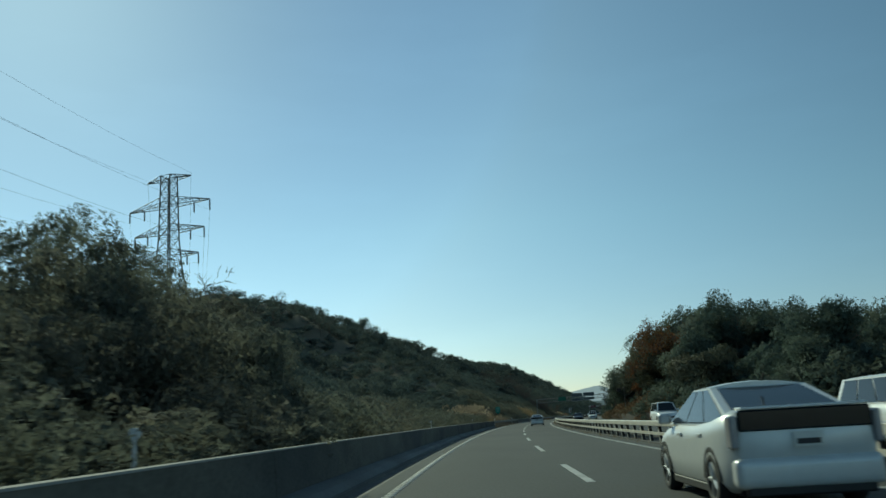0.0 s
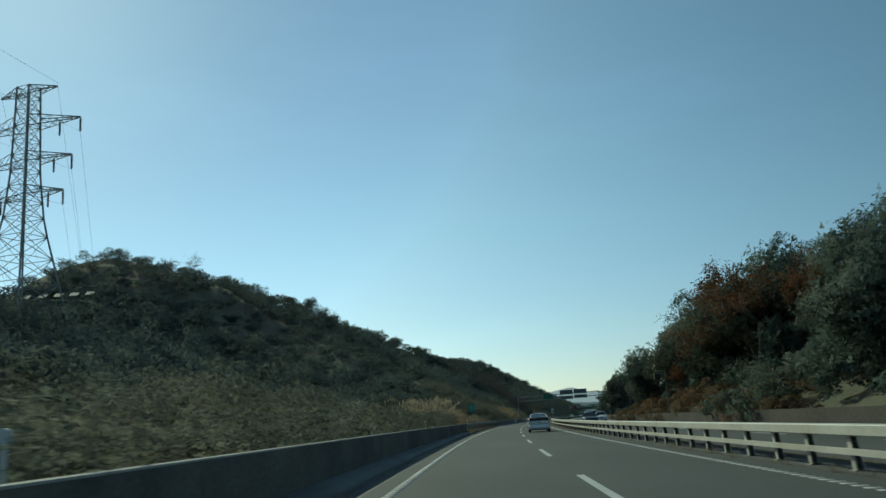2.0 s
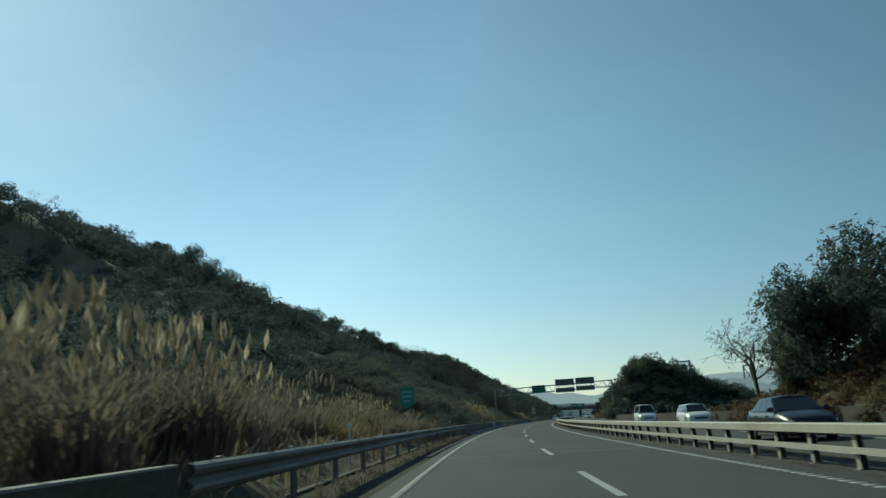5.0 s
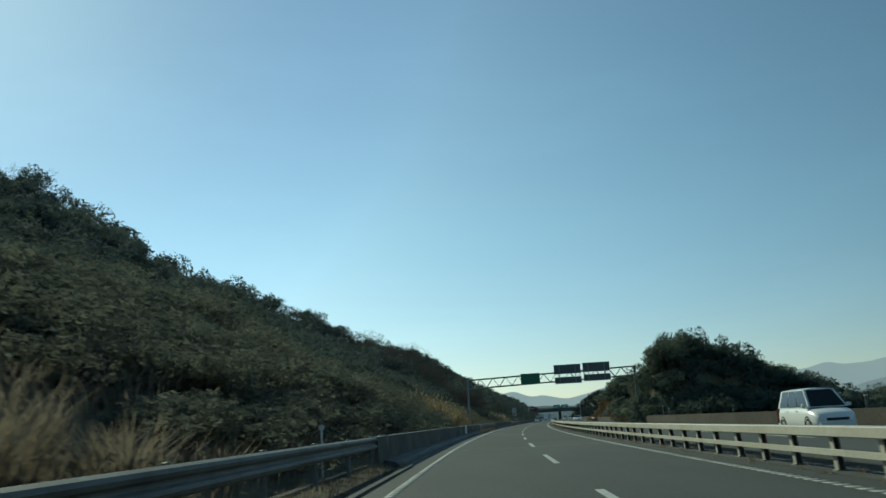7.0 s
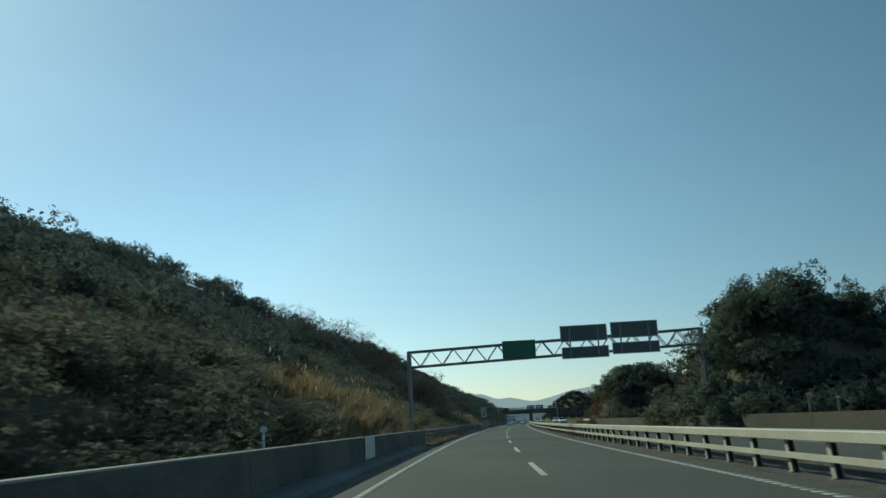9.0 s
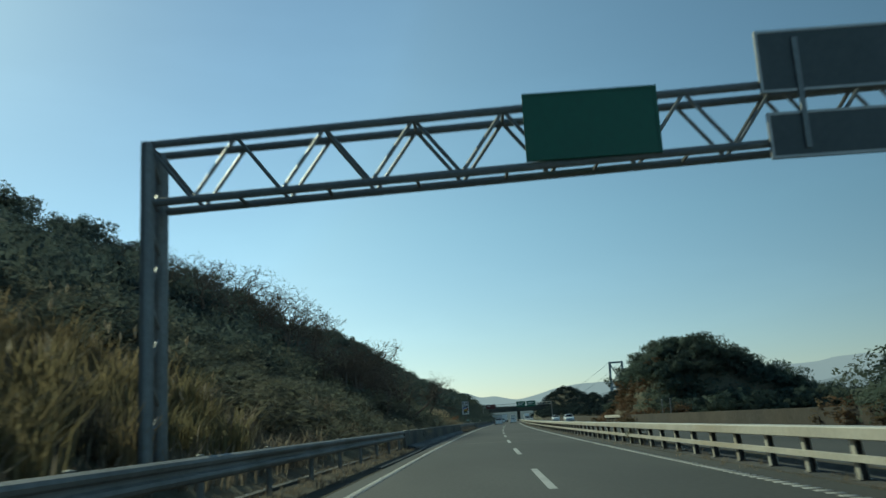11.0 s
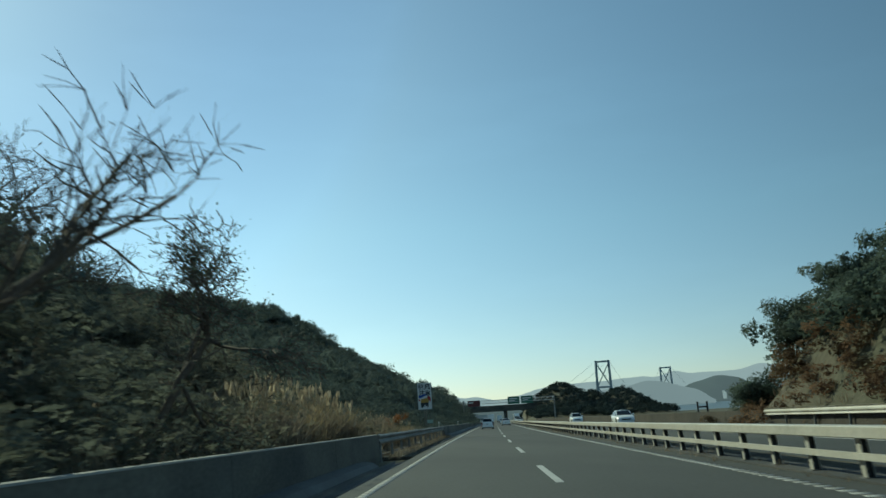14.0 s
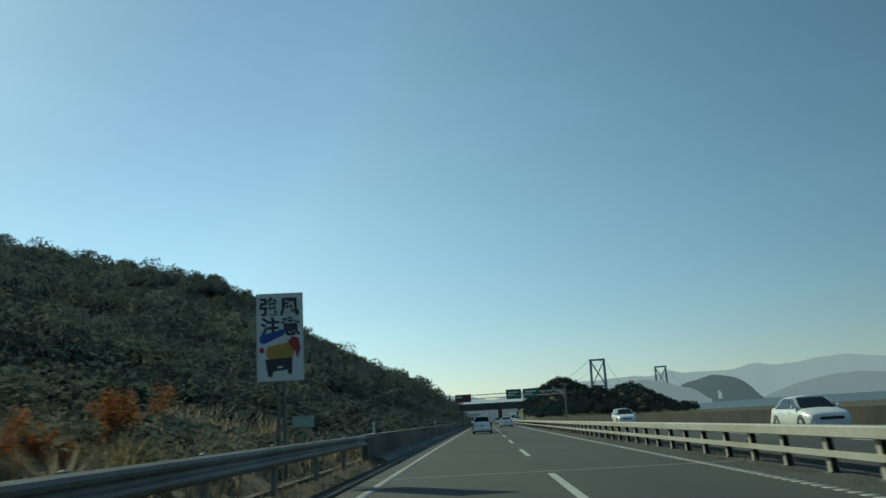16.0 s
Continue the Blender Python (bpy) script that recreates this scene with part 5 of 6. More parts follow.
# marker posts along the verges
marker = thing("delineator_post", "slim white marker post with a round reflector", "marker post")
part("post", bar(bmesh.new(), (0, 0, -0.3), (0, 0, 1.15), 0.03, 8), WHITE_SIGN, marker)
dm = bmesh.new()
bar(dm, (0, -0.02, 1.22), (0, 0.02, 1.22), 0.075, 14)
part("reflector", dm, WHITE_SIGN, marker)
marker.matrix_basis = stand(10.0, -6.0, 0.04)
tagged(marker, group="marker posts")
for s in (56, 102, 148, 194, 240, 430, 476):
    copy_thing(marker, stand(s, -6.0, 0.04))
white_panel = thing("white_panel", "pale blank panel fixed on the parapet", "panel")
part("plate", boxes((0, 0.03, -1.1, 1.1, 0.24, 0.93), bevel=0.005), FRAME_SIGN, white_panel)
white_panel.matrix_basis = stand(249.3, SIDE + 0.01)

# camera mast beyond the other road
mast = thing("camera_mast", "grey pole with a dark camera box beyond the far lanes", "mast")
part("pole", bar(bmesh.new(), (0, 0, -0.8), (0, 0, 5.0), 0.09, 10, 0.06), GALV, mast)
part("arm", bar(bmesh.new(), (0, 0, 4.8), (-0.9, 0, 4.9), 0.04, 8), GALV, mast)
part("camera_box", boxes((-1.15, -0.55, -0.3, 0.3, 4.25, 4.85), bevel=0.04), TRIM, mast)
mast.matrix_basis = stand(140.0, 15.2)
for s, l, h in ((265.5, 14.75, 1.75), (261.8, 14.75, 1.5), (214.5, 14.75, 1.6), (211.5, 14.75, 1.4), (350, 15.0, 2.1), (354, 15.0, 2.1)):
    pl = thing("pole", "short pale steel pole behind the far barrier", "pole")
    part("shaft", bar(bmesh.new(), (0, 0, -0.6), (0, 0, h), 0.06, 10), GALV, pl)
    part("cap", bar(bmesh.new(), (0, 0, h), (0, 0, h + 0.06), 0.075, 10), FRAME_SIGN, pl)
    pl.matrix_basis = stand(s, l)

stile = thing("barrier_frame", "small dark steel frame behind the far barrier", "frame")
for x in (-0.35, 0.35):
    part("upright", boxes((x - 0.06, x + 0.06, -0.06, 0.06, -0.4, 1.65), bevel=0.01), TRIM, stile)
part("crossbar", boxes((-0.29, 0.29, -0.04, 0.04, 1.2, 1.3), bevel=0.01), TRIM, stile)
stile.matrix_basis = stand(411.0, 15.0)

# ---- overpass and what stands beyond ----
over = thing("overpass", "grey concrete road overpass crossing in the distance", "bridge", kind="structure")
part("deck", boxes((-60, 60, -5, 5, 5.2, 6.8), (-60, 60, -5.2, -4.9, 6.8, 8.0)), CONCRETE, over)
for x in (-17, 5.1, 18):
    part("pier", boxes((x - 0.5, x + 0.5, -4, 4, -1, 5.2), bevel=0.08), CONCRETE, over)
over.matrix_basis = stand(770.0, 0.0, 0.0, -6)
shed = thing("toll_building", "pale flat-roofed building far along the road", "building", kind="structure")
part("wall", boxes((-6, 6, -4, 4, -0.3, 4.2)), HOUSE, shed)
part("roof", boxes((-6.6, 6.6, -4.6, 4.6, 4.2, 4.7), bevel=0.05), FRAME_SIGN, shed)
for i in range(4):
    wd = part("window", boxes((-5 + i * 2.6, -3.4 + i * 2.6, -4.06, -4.005, 1.0, 2.6)), CAR_GLASS, shed)
shed.matrix_basis = stand(905.0, -9.0)

# suspension bridge towers over the strait
EYE = Vector((44.0, 389.0, 1.2))


def far_place(az, dist, z):
    return Vector((EYE.x + math.sin(radians(az)) * dist, EYE.y + math.cos(radians(az)) * dist, z))


def bridge_tower(base, half_w, height, turn):
    ob = thing("bridge_tower", "pale blue-grey steel suspension bridge tower with cross bracing", "bridge tower")
    top = half_w * 0.88
    for sx in (-1, 1):
        bm = bmesh.new()
        bar(bm, (sx * half_w, 0, 0), (sx * top, 0, height), 2.9, 4, 2.3)
        part("leg", bm, TOWER, ob)
    for z in (height * 0.98, height * 0.5, height * 0.18):
        w = half_w + (top - half_w) * z / height
        part("cross_beam", boxes((-w, w, -1.6, 1.6, z - 1.8, z + 1.8)), TOWER, ob)
    for z0, z1 in ((0.5, 0.96), (0.18, 0.5)):
        for sx in (-1, 1):
            w0, w1 = half_w + (top - half_w) * z0, half_w + (top - half_w) * z1
            part("brace", bar(bmesh.new(), (-sx * w0, 0, z0 * height), (sx * w1, 0, z1 * height), 1.2, 5), TOWER, ob)
    ob.matrix_basis = Matrix.Translation(base) @ Matrix.Rotation(radians(turn), 4, "Z")
    return ob


t1 = far_place(18.55, 1750, 0)
t2 = far_place(22.5, 2330, 0)
bridge_tower(t1, 14.5, 107, -20)
bridge_tower(t2, 14.5, 113, -20)
cables = thing("main_cables", "thin main cables of the suspension bridge", "cable")
for off in (-13, 13):
    side = Vector((math.cos(radians(20)), -math.sin(radians(20)), 0)) * off
    ends = [far_place(15.6, 1430, 38) + side, t1 + Vector((0, 0, 107)) + side, t2 + Vector((0, 0, 113)) + side, far_place(24.3, 2780, 30) + side]
    for (p, q), sag in zip(zip(ends, ends[1:]), (3, 75, 5)):
        bm = bmesh.new()
        pts = [p.lerp(q, i / 12) - Vector((0, 0, sag * 4 * (i / 12) * (1 - i / 12))) for i in range(13)]
        for a, b in zip(pts, pts[1:]):
            bar(bm, a, b, 0.25, 4)
        part("cable", bm, TOWER, cables)


def ridge(name, az, elev, dist, depth, mat, label, rough=0.0012, seed=1, base=-30):
    """A far mountain range with a crest, a front that falls to the shore and a back."""
    r = np.random.default_rng(seed)
    a = np.arange(az[0], az[-1], 0.12)
    e = np.convolve(np.pad(np.interp(a, az, elev), 3, mode="edge"), np.ones(7) / 7, mode="valid")
    for k, amp in ((0.6, 1.0), (1.7, 0.5)):
        e = e + rough * amp * np.sin(a * k * 2.1 + r.uniform(0, 6))
    rows = []
    for fd, fe in ((-1.0, 0.0), (-0.72, 0.32), (-0.4, 0.66), (-0.15, 0.93), (0.0, 1.0), (0.3, 0.7), (0.6, 0.0)):
        d = dist + fd * depth 
        z = EYE.z + e * dist * fe + (base if fe == 0 else 0) 
        rows.append(np.stack([EYE.x + np.sin(np.radians(a)) * d, EYE.y + np.cos(np.radians(a)) * d, z], -1))
    v = np.concatenate(rows)
    n = len(a)
    idx = np.arange(len(v)).reshape(len(rows), n)
    q = np.stack([idx[:-1, :-1], idx[:-1, 1:], idx[1:, 1:], idx[1:, :-1]], -1).reshape(-1, 4)
    ob = new(name, mesh_of(name, v, q, mat, smooth=True))
    return tagged(ob, label, "mountains", kind="structure")


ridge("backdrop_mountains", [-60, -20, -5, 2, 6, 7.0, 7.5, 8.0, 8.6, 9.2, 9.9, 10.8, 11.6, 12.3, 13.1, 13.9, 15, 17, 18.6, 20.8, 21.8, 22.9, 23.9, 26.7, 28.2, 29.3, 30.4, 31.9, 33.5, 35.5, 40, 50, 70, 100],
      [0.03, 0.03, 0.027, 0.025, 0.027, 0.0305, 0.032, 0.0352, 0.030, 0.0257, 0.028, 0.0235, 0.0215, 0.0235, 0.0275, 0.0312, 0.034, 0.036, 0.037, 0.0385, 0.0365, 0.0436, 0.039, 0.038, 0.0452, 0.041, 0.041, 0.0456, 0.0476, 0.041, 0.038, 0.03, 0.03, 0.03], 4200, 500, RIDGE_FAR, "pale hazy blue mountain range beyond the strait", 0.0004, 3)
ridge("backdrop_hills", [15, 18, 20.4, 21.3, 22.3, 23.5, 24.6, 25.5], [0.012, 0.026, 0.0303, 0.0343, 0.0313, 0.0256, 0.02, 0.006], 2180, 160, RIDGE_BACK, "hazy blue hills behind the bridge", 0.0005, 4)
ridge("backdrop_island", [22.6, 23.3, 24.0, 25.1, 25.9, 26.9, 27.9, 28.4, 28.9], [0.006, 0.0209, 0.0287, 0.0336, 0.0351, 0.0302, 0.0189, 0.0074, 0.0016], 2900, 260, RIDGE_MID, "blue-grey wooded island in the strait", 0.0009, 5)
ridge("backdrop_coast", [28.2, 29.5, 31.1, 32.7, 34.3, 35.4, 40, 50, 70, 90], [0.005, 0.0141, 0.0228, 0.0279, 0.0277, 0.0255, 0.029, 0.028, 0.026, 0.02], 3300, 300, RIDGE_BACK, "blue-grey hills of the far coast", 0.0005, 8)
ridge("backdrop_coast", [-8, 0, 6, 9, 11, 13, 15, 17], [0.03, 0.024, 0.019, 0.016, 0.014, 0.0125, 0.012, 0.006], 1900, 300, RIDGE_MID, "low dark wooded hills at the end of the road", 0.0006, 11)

hotel = thing("island_building", "white many-storeyed building on the island's wooded slope", "building", kind="structure")
# shaded wall and window bands glow, brightness and haze put into their materials
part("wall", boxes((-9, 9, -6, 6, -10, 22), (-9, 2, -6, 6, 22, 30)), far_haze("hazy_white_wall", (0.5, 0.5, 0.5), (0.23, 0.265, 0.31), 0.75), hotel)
part("roof", boxes((-9.4, 9.4, -6.4, 6.4, 22, 22.8), (-9.4, 2.4, -6.4, 6.4, 30, 30.8)), FRAME_SIGN, hotel)
for i in range(5):
    part("window_band", boxes((-8, 8, -6.15, -6.02, 1.5 + i * 4.0, 2.6 + i * 4.0)), RIDGE_FAR, hotel)
hotel.matrix_basis = Matrix.Translation(far_place(25.95, 2690, 30)) @ Matrix.Rotation(radians(-25), 4, "Z") @ Matrix.Scale(0.6, 4)

# ---- vehicles ----
def skin(bm, rings, close=True):
    """Quads between rings of equal length."""
    vs = [[bm.verts.new(p) for p in ring] for ring in rings]
    k = len(rings[0])
    for a, b in zip(vs, vs[1:]):
        for j in range(k if close else k - 1):
            bm.faces.new((a[j], a[(j + 1) % k], b[(j + 1) % k], b[j]))
    bm.faces.new(vs[0][::-1])
    bm.faces.new(vs[-1])
    return bm


def lower_ring(y, w, z0, z1, crown=0.03):
    """Cross-section of a car's lower body at y: half-width w, from z0 up to z1."""
    h = z1 - z0
    right = [(0.86 * w, z0), (0.97 * w, z0 + 0.12 * h), (w, z0 + 0.45 * h), (0.985 * w, z0 + 0.72 * h), (0.93 * w, z0 + 0.93 * h), (0.80 * w, z1), (0.4 * w, z1 + crown * 0.8)]
    return [(x, y, z) for x, z in right] + [(0.0, y, z1 + crown)] + [(-x, y, z) for x, z in right[::-1]]


def make_wheel(radius, width):
    rings = []
    bm = bmesh.new()
    n = 20
    prof = [(-0.5, 0.66), (-0.5, 0.92), (-0.36, 1.0), (0.36, 1.0), (0.5, 0.92), (0.5, 0.66)]
    for i in range(n):
        a = 2 * math.pi * i / n
        rings.append([bm.verts.new((p * width, math.cos(a) * q * radius, math.sin(a) * q * radius)) for p, q in prof])
    for i in range(n):
        a, b = rings[i], rings[(i + 1) % n]
        for j in range(len(prof)):
            k = (j + 1) % len(prof)
            bm.faces.new((a[j], a[k], b[k], b[j]))
    rim = bmesh.new()
    rr = radius * 0.67
    bmesh.ops.create_cone(rim, cap_ends=True, segments=20, radius1=rr, radius2=rr, depth=width * 0.55, matrix=Matrix.Rotation(radians(90), 4, "Y"))
    for k in range(5):
        a = 2 * math.pi * k / 5
        for sx in (-1, 1):
            bar(rim, (sx * width * 0.36, 0, 0), (sx * width * 0.36, math.cos(a) * rr * 0.93, math.sin(a) * rr * 0.93), radius * 0.10, 5)
    return bm, rim


WHEELS = {}


def car(name, label, paint, L, W, H, belt, nose, tail, glass, ride=0.19, wheel=0.32, base=(0.17, 0.80), rear_lamps="low"):
    """nose, tail: rows (fraction of length from the rear, top height) of the lower body; glass: the cabin's corners
    (rear foot, rear top, front top, front foot) as fractions of the length. +y is ahead, the rear at y = -L/2."""
    ob = thing(name, label, "car")
    hw = W / 2
    y = lambda u: -L / 2 + u * L
    stations = [(u, z, 1 - 0.16 * max(0, (0.06 - u) / 0.06) ** 1.5 - 0.22 * max(0, (u - 0.88) / 0.12) ** 1.6) for u, z in tail + nose]
    bm = bmesh.new()
    skin(bm, [lower_ring(y(u), hw * w, ride if 0.03 < u < 0.97 else ride + 0.12, z) for u, z, w in stations])
    body = part("body", bm, paint, ob, smooth=True)
    rf, rt, ft, ff = glass
    wb, wt = hw * 0.90, hw * 0.70
    cab = bmesh.new()

    def cab_ring(u, w, z, crown):
        return [(-w, y(u), z), (-w * 0.5, y(u), z + crown * 0.75), (0, y(u), z + crown), (w * 0.5, y(u), z + crown * 0.75), (w, y(u), z)]
    zb = belt - 0.03
    foot = [(-wb, y(rf), zb), (wb, y(rf), zb), (wb * 0.98, y(ff), zb), (-wb * 0.98, y(ff), zb)]
    roof = []
    m = 6
    for i in range(m + 1):
        u = rt + (ft - rt) * i / m
        rise = 1 - 0.35 * ((2 * i / m - 0.85) ** 2) * 0.12 * 4
        roof.append([cab.verts.new(p) for p in cab_ring(u, wt, H - 0.07 - 0.06 * (1 - rise), 0.07 * rise)])
    fv = [cab.verts.new(p) for p in foot]
    for a, b in zip(roof, roof[1:]):
        for j in range(4):
            cab.faces.new((a[j], a[j + 1], b[j + 1], b[j]))
    cab.faces.new([fv[1], fv[0]] + roof[0])
    cab.faces.new([fv[3], fv[2]] + roof[-1][::-1])
    cab.faces.new([fv[0], fv[3]] + [r[0] for r in roof[::-1]])
    cab.faces.new([fv[2], fv[1]] + [r[4] for r in roof])
    cabin = part("cabin", cab, paint, ob)

    def pane(nm, quad, push, frac=(0.06, 0.10)):
        q = [Vector(p) for p in quad]
        c = sum(q, Vector()) / 4
        q2 = [p.lerp(c, frac[0]) for p in q]
        nrm = (q2[1] - q2[0]).cross(q2[3] - q2[0]).normalized()
        if nrm.dot(Vector(push)) < 0:
            nrm.negate()
        g = bmesh.new()
        f = [g.verts.new(p + nrm * 0.012) for p in q2]
        bck = [g.verts.new(p - nrm * 0.01) for p in q2]
        g.faces.new(f)
        g.faces.new(bck[::-1])
        for i in range(4):
            j = (i + 1) % 4
            g.faces.new((f[i], bck[i], bck[j], f[j]))
        return part(nm, g, CAR_GLASS, ob)
    zt = H - 0.09
    pane("rear_window", [(-wb * 0.92, y(rf), zb + 0.02), (wb * 0.92, y(rf), zb + 0.02), (wt * 0.92, y(rt), zt), (-wt * 0.92, y(rt), zt)], (0, -1, 0.5))
    pane("windscreen", [(-wb * 0.93, y(ff), zb + 0.03), (wb * 0.93, y(ff), zb + 0.03), (wt * 0.93, y(ft), zt), (-wt * 0.93, y(ft), zt)], (0, 1, 0.5))
    cuts = [0.06, 0.36, 0.66, 0.97] if L > 4.2 else [0.06, 0.5, 0.97]
    for sx in (-1, 1):
        for a, b in zip(cuts, cuts[1:]):
            lo = lambda k: Vector((sx * wb, y(rf + (ff - rf) * k), zb + 0.02))
            hi = lambda k: Vector((sx * wt, y(rt + (ft - rt) * k), zt))
            pane("side_window", [lo(a), lo(b), hi(b), hi(a)], (sx, 0, 0.2), (0.07, 0.1))
        part("mirror", boxes((sx * (hw + 0.02) - 0.09, sx * (hw + 0.02) + 0.09, y(ff) - 0.28, y(ff) - 0.12, belt - 0.02, belt + 0.13), bevel=0.03), paint, ob)
        part("sill", boxes((sx * hw * 0.93 - 0.03, sx * hw * 0.93 + 0.03, y(base[0]) + 0.35, y(base[1]) - 0.35, ride - 0.04, ride + 0.06), bevel=0.01), TRIM, ob)
        for k in (0.30, 0.55):
            part("door_handle", boxes((sx * hw * 0.985 - 0.015, sx * hw * 0.985 + 0.015, y(k) - 0.09, y(k) + 0.09, belt - 0.17, belt - 0.13), bevel=0.006), paint, ob)
        zl = tail[1][1]
        if rear_lamps == "slim":
            part("tail_lamp", boxes((sx * hw * 0.91 - 0.045, sx * hw * 0.91 + 0.045, y(0.0) - 0.035, y(0.04), 0.70, 1.06), bevel=0.02), LENS, ob, "smoked clear tail lamp")
        elif rear_lamps == "low":
            part("tail_lamp", boxes((sx * hw * 0.84 - 0.06, sx * hw * 0.84 + 0.06, y(0.0) - 0.02, y(0.03), zl - 0.34, zl - 0.04), bevel=0.02), TAIL, ob)
        else:
            part("tail_lamp", boxes((sx * hw * 0.90 - 0.07, sx * hw * 0.90 + 0.07, y(0.0) - 0.03, y(0.03), zl - 0.62, zl - 0.05), bevel=0.02), TAIL, ob)
        part("head_lamp", boxes((sx * hw * 0.62 - 0.17, sx * hw * 0.62 + 0.17, y(0.955), y(0.985) + 0.02, nose[-1][1] - 0.14, nose[-1][1] + 0.03), bevel=0.02), LAMP, ob)
    bumper = boxes((-hw * 0.93, hw * 0.93, y(0) - 0.06, y(0.05), ride + 0.06, ride + 0.40))
    bmesh.ops.bevel(bumper, geom=bumper.edges[:], offset=0.10, segments=4, affect="EDGES", profile=0.6)
    part("rear_bumper", bumper, paint, ob, smooth=True)
    part("lower_valance", boxes((-hw * 0.8, hw * 0.8, y(0) - 0.03, y(0.03), ride - 0.02, ride + 0.10), bevel=0.02), TRIM, ob)
    part("front_bumper", boxes((-hw * 0.80, hw * 0.80, y(0.97), y(1.0) + 0.04, ride + 0.05, ride + 0.30), bevel=0.05), paint, ob)
    part("grille", boxes((-hw * 0.5, hw * 0.5, y(0.985), y(1.0) + 0.045, ride + 0.32, ride + 0.42), bevel=0.01), TRIM, ob)
    pz = ride + (0.42 if rear_lamps != "slim" else 0.5)
    pl = part("plate", boxes((-0.165, 0.165, y(0) - 0.075, y(0) - 0.055, pz, pz + 0.165)), PLATE, ob)
    part("plate_bar", boxes((-0.13, 0.13, y(0) - 0.079, y(0) - 0.0755, pz + 0.03, pz + 0.09)), TRIM, pl)
    part("underbody", boxes((-hw * 0.8, hw * 0.8, y(0.06), y(0.94), ride - 0.03, ride + 0.1)), TRIM, ob)
    key = (wheel,)
    for u in base:
        for sx in (-1, 1):
            if key not in WHEELS:
                a, b = make_wheel(wheel, 0.2)
                tyre = part("wheel", a, RUBBER, ob, smooth=True)
                rim = part("rim", b, ALLOY, tyre)
                WHEELS[key] = (tyre.data, rim.data)
            else:
                tyre = piece("wheel", WHEELS[key][0], ob)
                rim = piece("rim", WHEELS[key][1], tyre)
            tyre.location = (sx * (hw - 0.10), y(u), wheel)
            arch = bmesh.new()
            for i in range(13):
                a0, a1 = math.pi * i / 12, math.pi * (i + 1) / 12
                if i < 12:
                    r0, r1 = wheel * 1.02, wheel * 1.2
                    c = [(sx * hw * 1.003, y(u) + math.cos(t) * r, wheel + math.sin(t) * r) for t, r in ((a0, r0), (a1, r0), (a1, r1), (a0, r1))]
                    c2 = [(px - sx * 0.12, py_, pz_) for px, py_, pz_ in c]
                    f0 = [arch.verts.new(p) for p in c]
                    f1 = [arch.verts.new(p) for p in c2]
                    arch.faces.new(f0)
                    for j in range(4):
                        k = (j + 1) % 4
                        arch.faces.new((f0[j], f1[j], f1[k], f0[k]))
            part("wheel_arch", arch, TRIM, ob)
    ob["body"] = body.name
    return ob


def liftback(label):
    ob = car("hatchback_car", label, CAR_SILVER, 4.46, 1.745, 1.49, 0.98,
             [(0.40, 0.98), (0.62, 0.98), (0.74, 0.95), (0.86, 0.84), (0.95, 0.70), (1.0, 0.60)], [(0.0, 0.94), (0.012, 1.10), (0.08, 1.12), (0.2, 1.05)], (0.01, 0.34, 0.54, 0.77), base=(0.19, 0.795), rear_lamps="slim")
    part("rear_spoiler", boxes((-0.70, 0.70, -2.27, -2.02, 1.115, 1.15), bevel=0.012), CAR_SILVER, ob)
    part("lower_rear_window", boxes((-0.735, 0.735, -2.262, -2.19, 0.88, 1.113), bevel=0.02), CAR_GLASS, ob)
    part("antenna", bar(bmesh.new(), (0, -0.9, 1.47), (0, -1.05, 1.56), 0.012, 6), TRIM, ob)
    return ob


def minivan(label, paint=CAR_WHITE, H=1.78, L=4.7):
    return car("minivan", label, paint, L, 1.74, H, 1.06, [(0.35, 1.06), (0.60, 1.06), (0.76, 1.02), (0.86, 0.95), (0.95, 0.82), (1.0, 0.66)], [(0.0, 0.98), (0.012, 1.06), (0.08, 1.06), (0.2, 1.06)],
               (0.012, 0.05, 0.64, 0.82), base=(0.18, 0.81), rear_lamps="tall")


def sedan(label, paint=CAR_WHITE):
    return car("sedan", label, paint, 4.55, 1.72, 1.44, 0.94, [(0.45, 0.94), (0.62, 0.94), (0.72, 0.93), (0.84, 0.86), (0.95, 0.74), (1.0, 0.62)], [(0.0, 0.86), (0.02, 0.99), (0.12, 1.0), (0.2, 0.96)],
               (0.10, 0.27, 0.55, 0.73), base=(0.20, 0.80))


def estate(label, paint=CAR_WHITE):
    return car("estate_car", label, paint, 4.4, 1.7, 1.52, 0.98, [(0.40, 0.98), (0.62, 0.98), (0.73, 0.97), (0.84, 0.90), (0.95, 0.76), (1.0, 0.64)], [(0.0, 0.94), (0.015, 1.0), (0.08, 0.99), (0.2, 0.98)],
               (0.015, 0.10, 0.58, 0.76), base=(0.19, 0.80), rear_lamps="tall")


lift = liftback("pearl white liftback with a dark split rear window")
lift.matrix_basis = stand(120.9, 1.45)
copy_thing(lift, stand(11.8, 1.76))
st_car = estate("white estate car with a dark rear window")
st_car.matrix_basis = stand(470.5, -1.55)
van = minivan("white minivan heading the other way")
van.matrix_basis = stand(72.0, 11.4, 0, 180)
suv = minivan("white tall wagon heading the other way", CAR_WHITE, 1.72, 4.6)
suv.matrix_basis = stand(20.5, 8.0, 0, 180)
box_van = minivan("white van with dark windows heading the other way", CAR_WHITE, 1.85, 4.8)
box_van.matrix_basis = stand(209.5, 11.8, 0, 180)
sed = sedan("white sedan heading the other way")
sed.matrix_basis = stand(428.0, 11.5, 0, 180)
wag = estate("white estate car heading the other way")
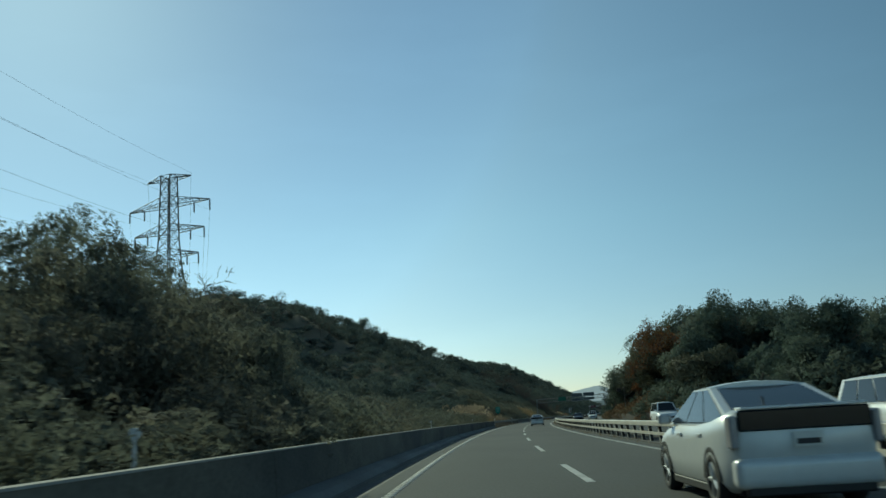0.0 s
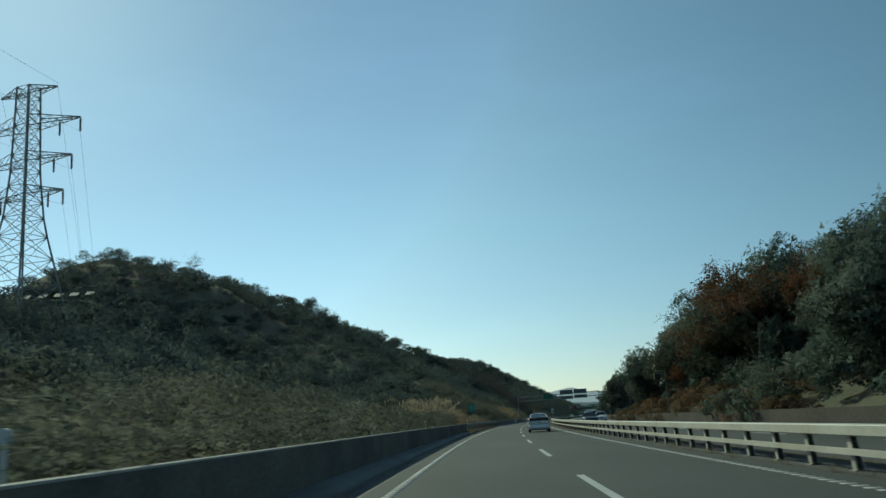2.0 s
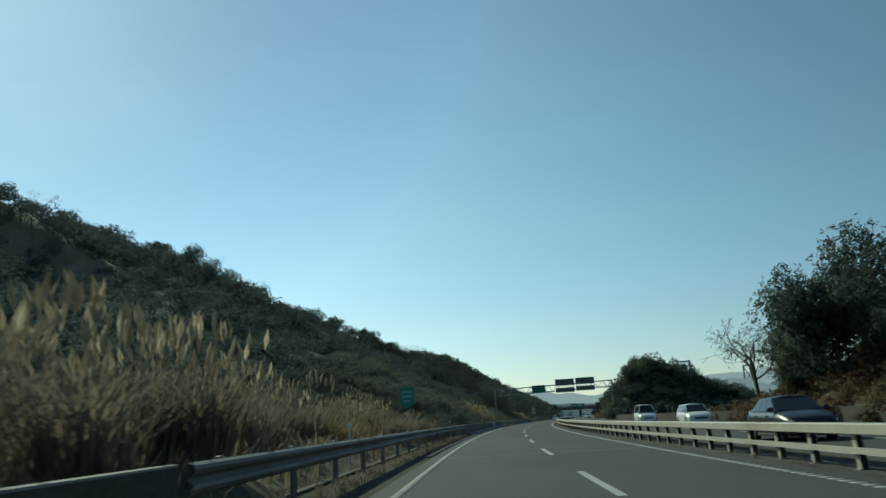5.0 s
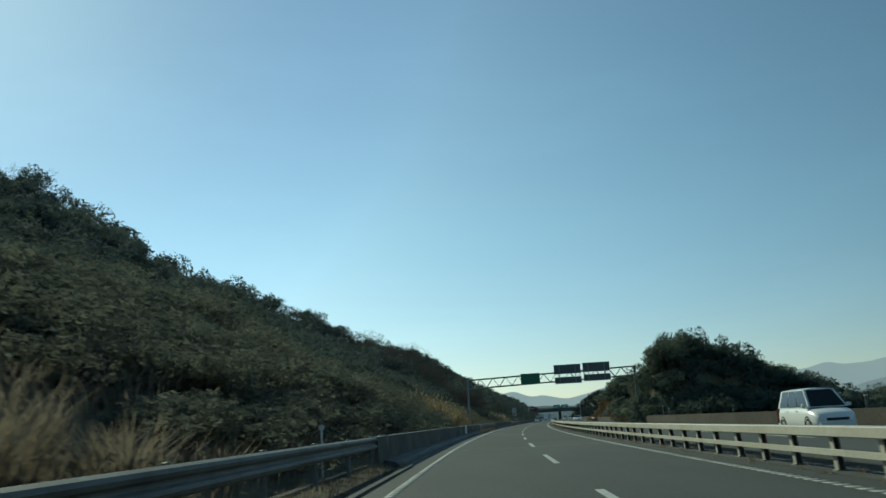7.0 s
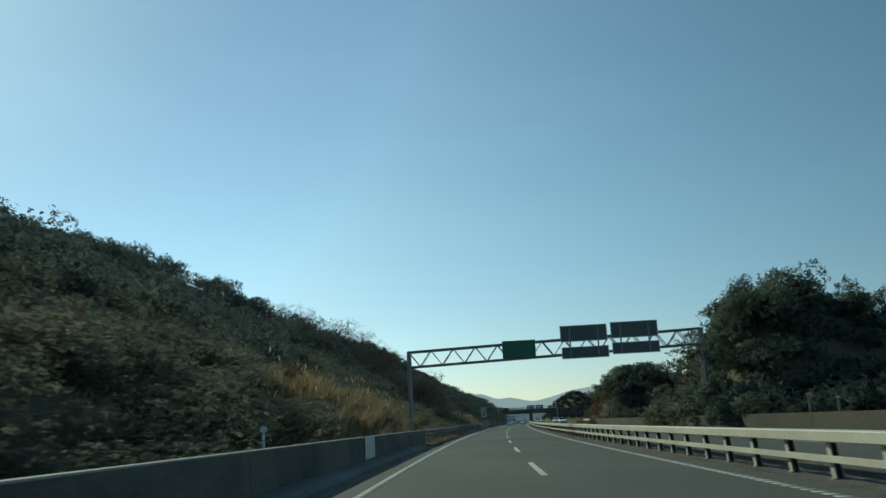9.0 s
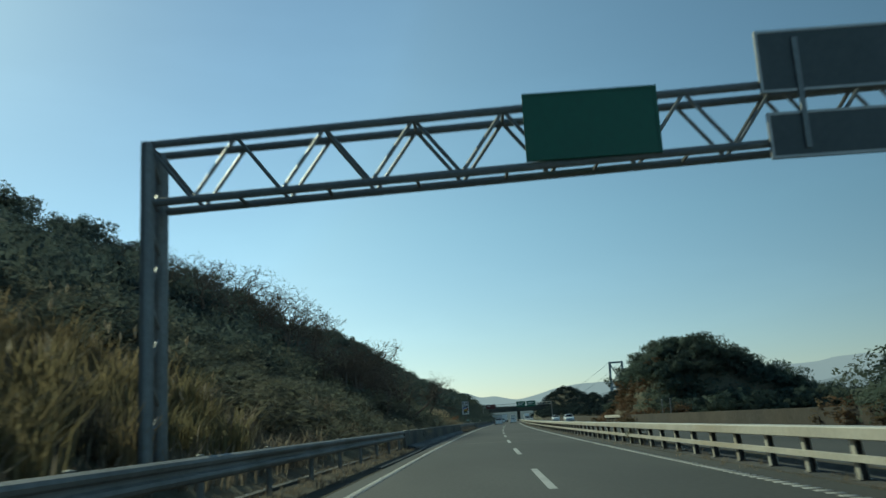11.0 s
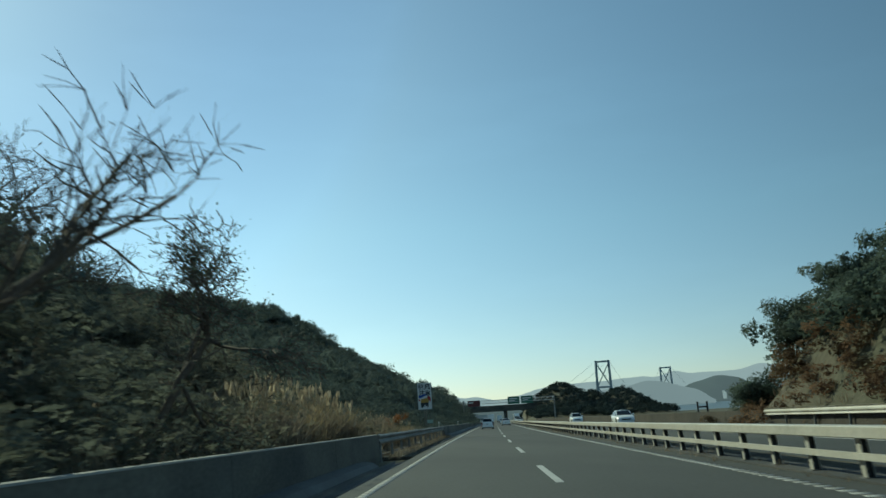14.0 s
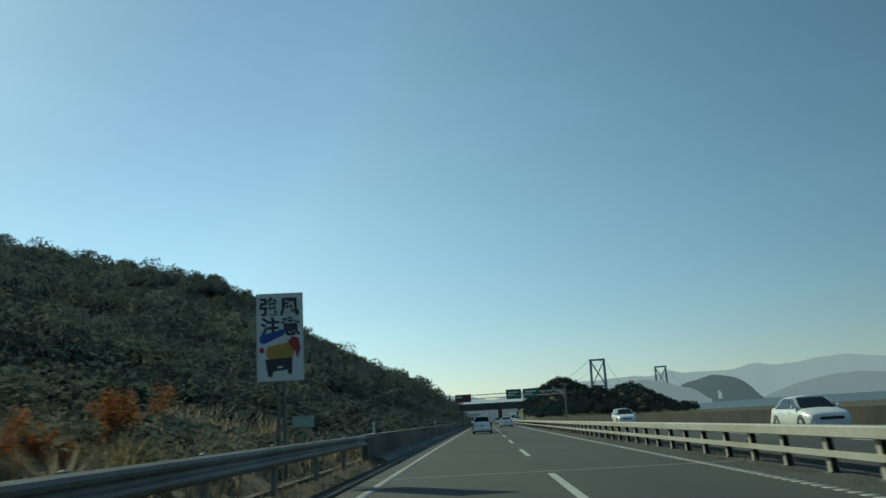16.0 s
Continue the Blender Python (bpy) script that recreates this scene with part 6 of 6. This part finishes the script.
wag.matrix_basis = stand(183.0, 11.4, 0, 180)
dark = sedan("dark sedan heading the other way", CAR_DARK)
dark.matrix_basis = stand(152.0, 8.0, 0, 180)
for s, l, turn, k in ((520, 1.7, 0, 1), (565, -1.7, 0, 0), (610, 1.7, 0, 0), (660, 8.0, 180, 2), (474, 11.4, 180, 0), (700, -1.7, 0, 2), (735, 11.4, 180, 2)):
    src = (st_car, sed, van)[k]
    copy_thing(src, stand(s, l, 0, turn))
for s, l, turn in ((640, -1.7, 0), (690, 8.2, 180), (745, 1.8, 0)):
    tk = thing("box_truck", "white box truck far along the road", "truck")
    part("cargo_box", boxes((-1.1, 1.1, -3.2, 1.4, 0.9, 3.2), bevel=0.04), CAR_WHITE, tk)
    part("cab", boxes((-1.0, 1.0, 1.5, 3.0, 0.55, 2.3), bevel=0.12), CAR_WHITE, tk)
    part("windscreen", boxes((-0.85, 0.85, 3.0, 3.02, 1.4, 2.1)), CAR_GLASS, tk)
    part("chassis", boxes((-0.5, 0.5, -3.0, 2.4, 0.5, 0.9)), TRIM, tk)
    for y in (-2.2, 2.1):
        for x in (-0.95, 0.95):
            w = bmesh.new()
            bar(w, (x - 0.12, y, 0.42), (x + 0.12, y, 0.42), 0.42, 16)
            part("wheel", w, RUBBER, tk)
    tk.matrix_basis = stand(s, l, 0, turn)

# the tall plumed stands of pampas behind the parapet, turning to golden grass farther on
rng_reeds = np.random.default_rng(77)


def stands(r, s0, s1, l0, l1, lo, hi, n, kinds=2):
    return [(r.uniform(s0, s1), r.uniform(l0, l1), r.uniform(lo, hi), int(r.integers(0, kinds))) for _ in range(n)]


tall_reeds = [reeds(330, 2.5, 12, "tall pale pampas grass with feathery plumes"), reeds(331, 2.3, 9, "tall pale pampas grass with feathery plumes")]
forest_of(tall_reeds, stands(rng_reeds, 129, 140, -12.0, -7.2, 0.8, 1.15, 40) + stands(rng_reeds, 138, 158, -12.5, -8.0, 0.75, 1.1, 36)
          + stands(rng_reeds, 160, 180, -11.0, -7.2, 0.55, 0.8, 26) + stands(rng_reeds, 366, 380, -8.2, -6.6, 0.6, 0.82, 40), "dry grass clumps")
gold_reeds = [reeds(332, 2.0, 3, "tall golden autumn grass behind the parapet", GOLD), reeds(333, 2.2, 0, "tall golden autumn grass behind the parapet", GOLD)]
forest_of(gold_reeds, stands(rng_reeds, 150, 182, -12.0, -7.2, 0.6, 0.85, 40) + stands(rng_reeds, 257, 295, -12.0, -7.4, 0.62, 0.95, 90)
          + stands(rng_reeds, 370, 381, -8.6, -6.6, 0.7, 0.95, 16) + stands(rng_reeds, 384, 410, -10.0, -6.6, 0.4, 0.65, 26), "golden grass clumps")
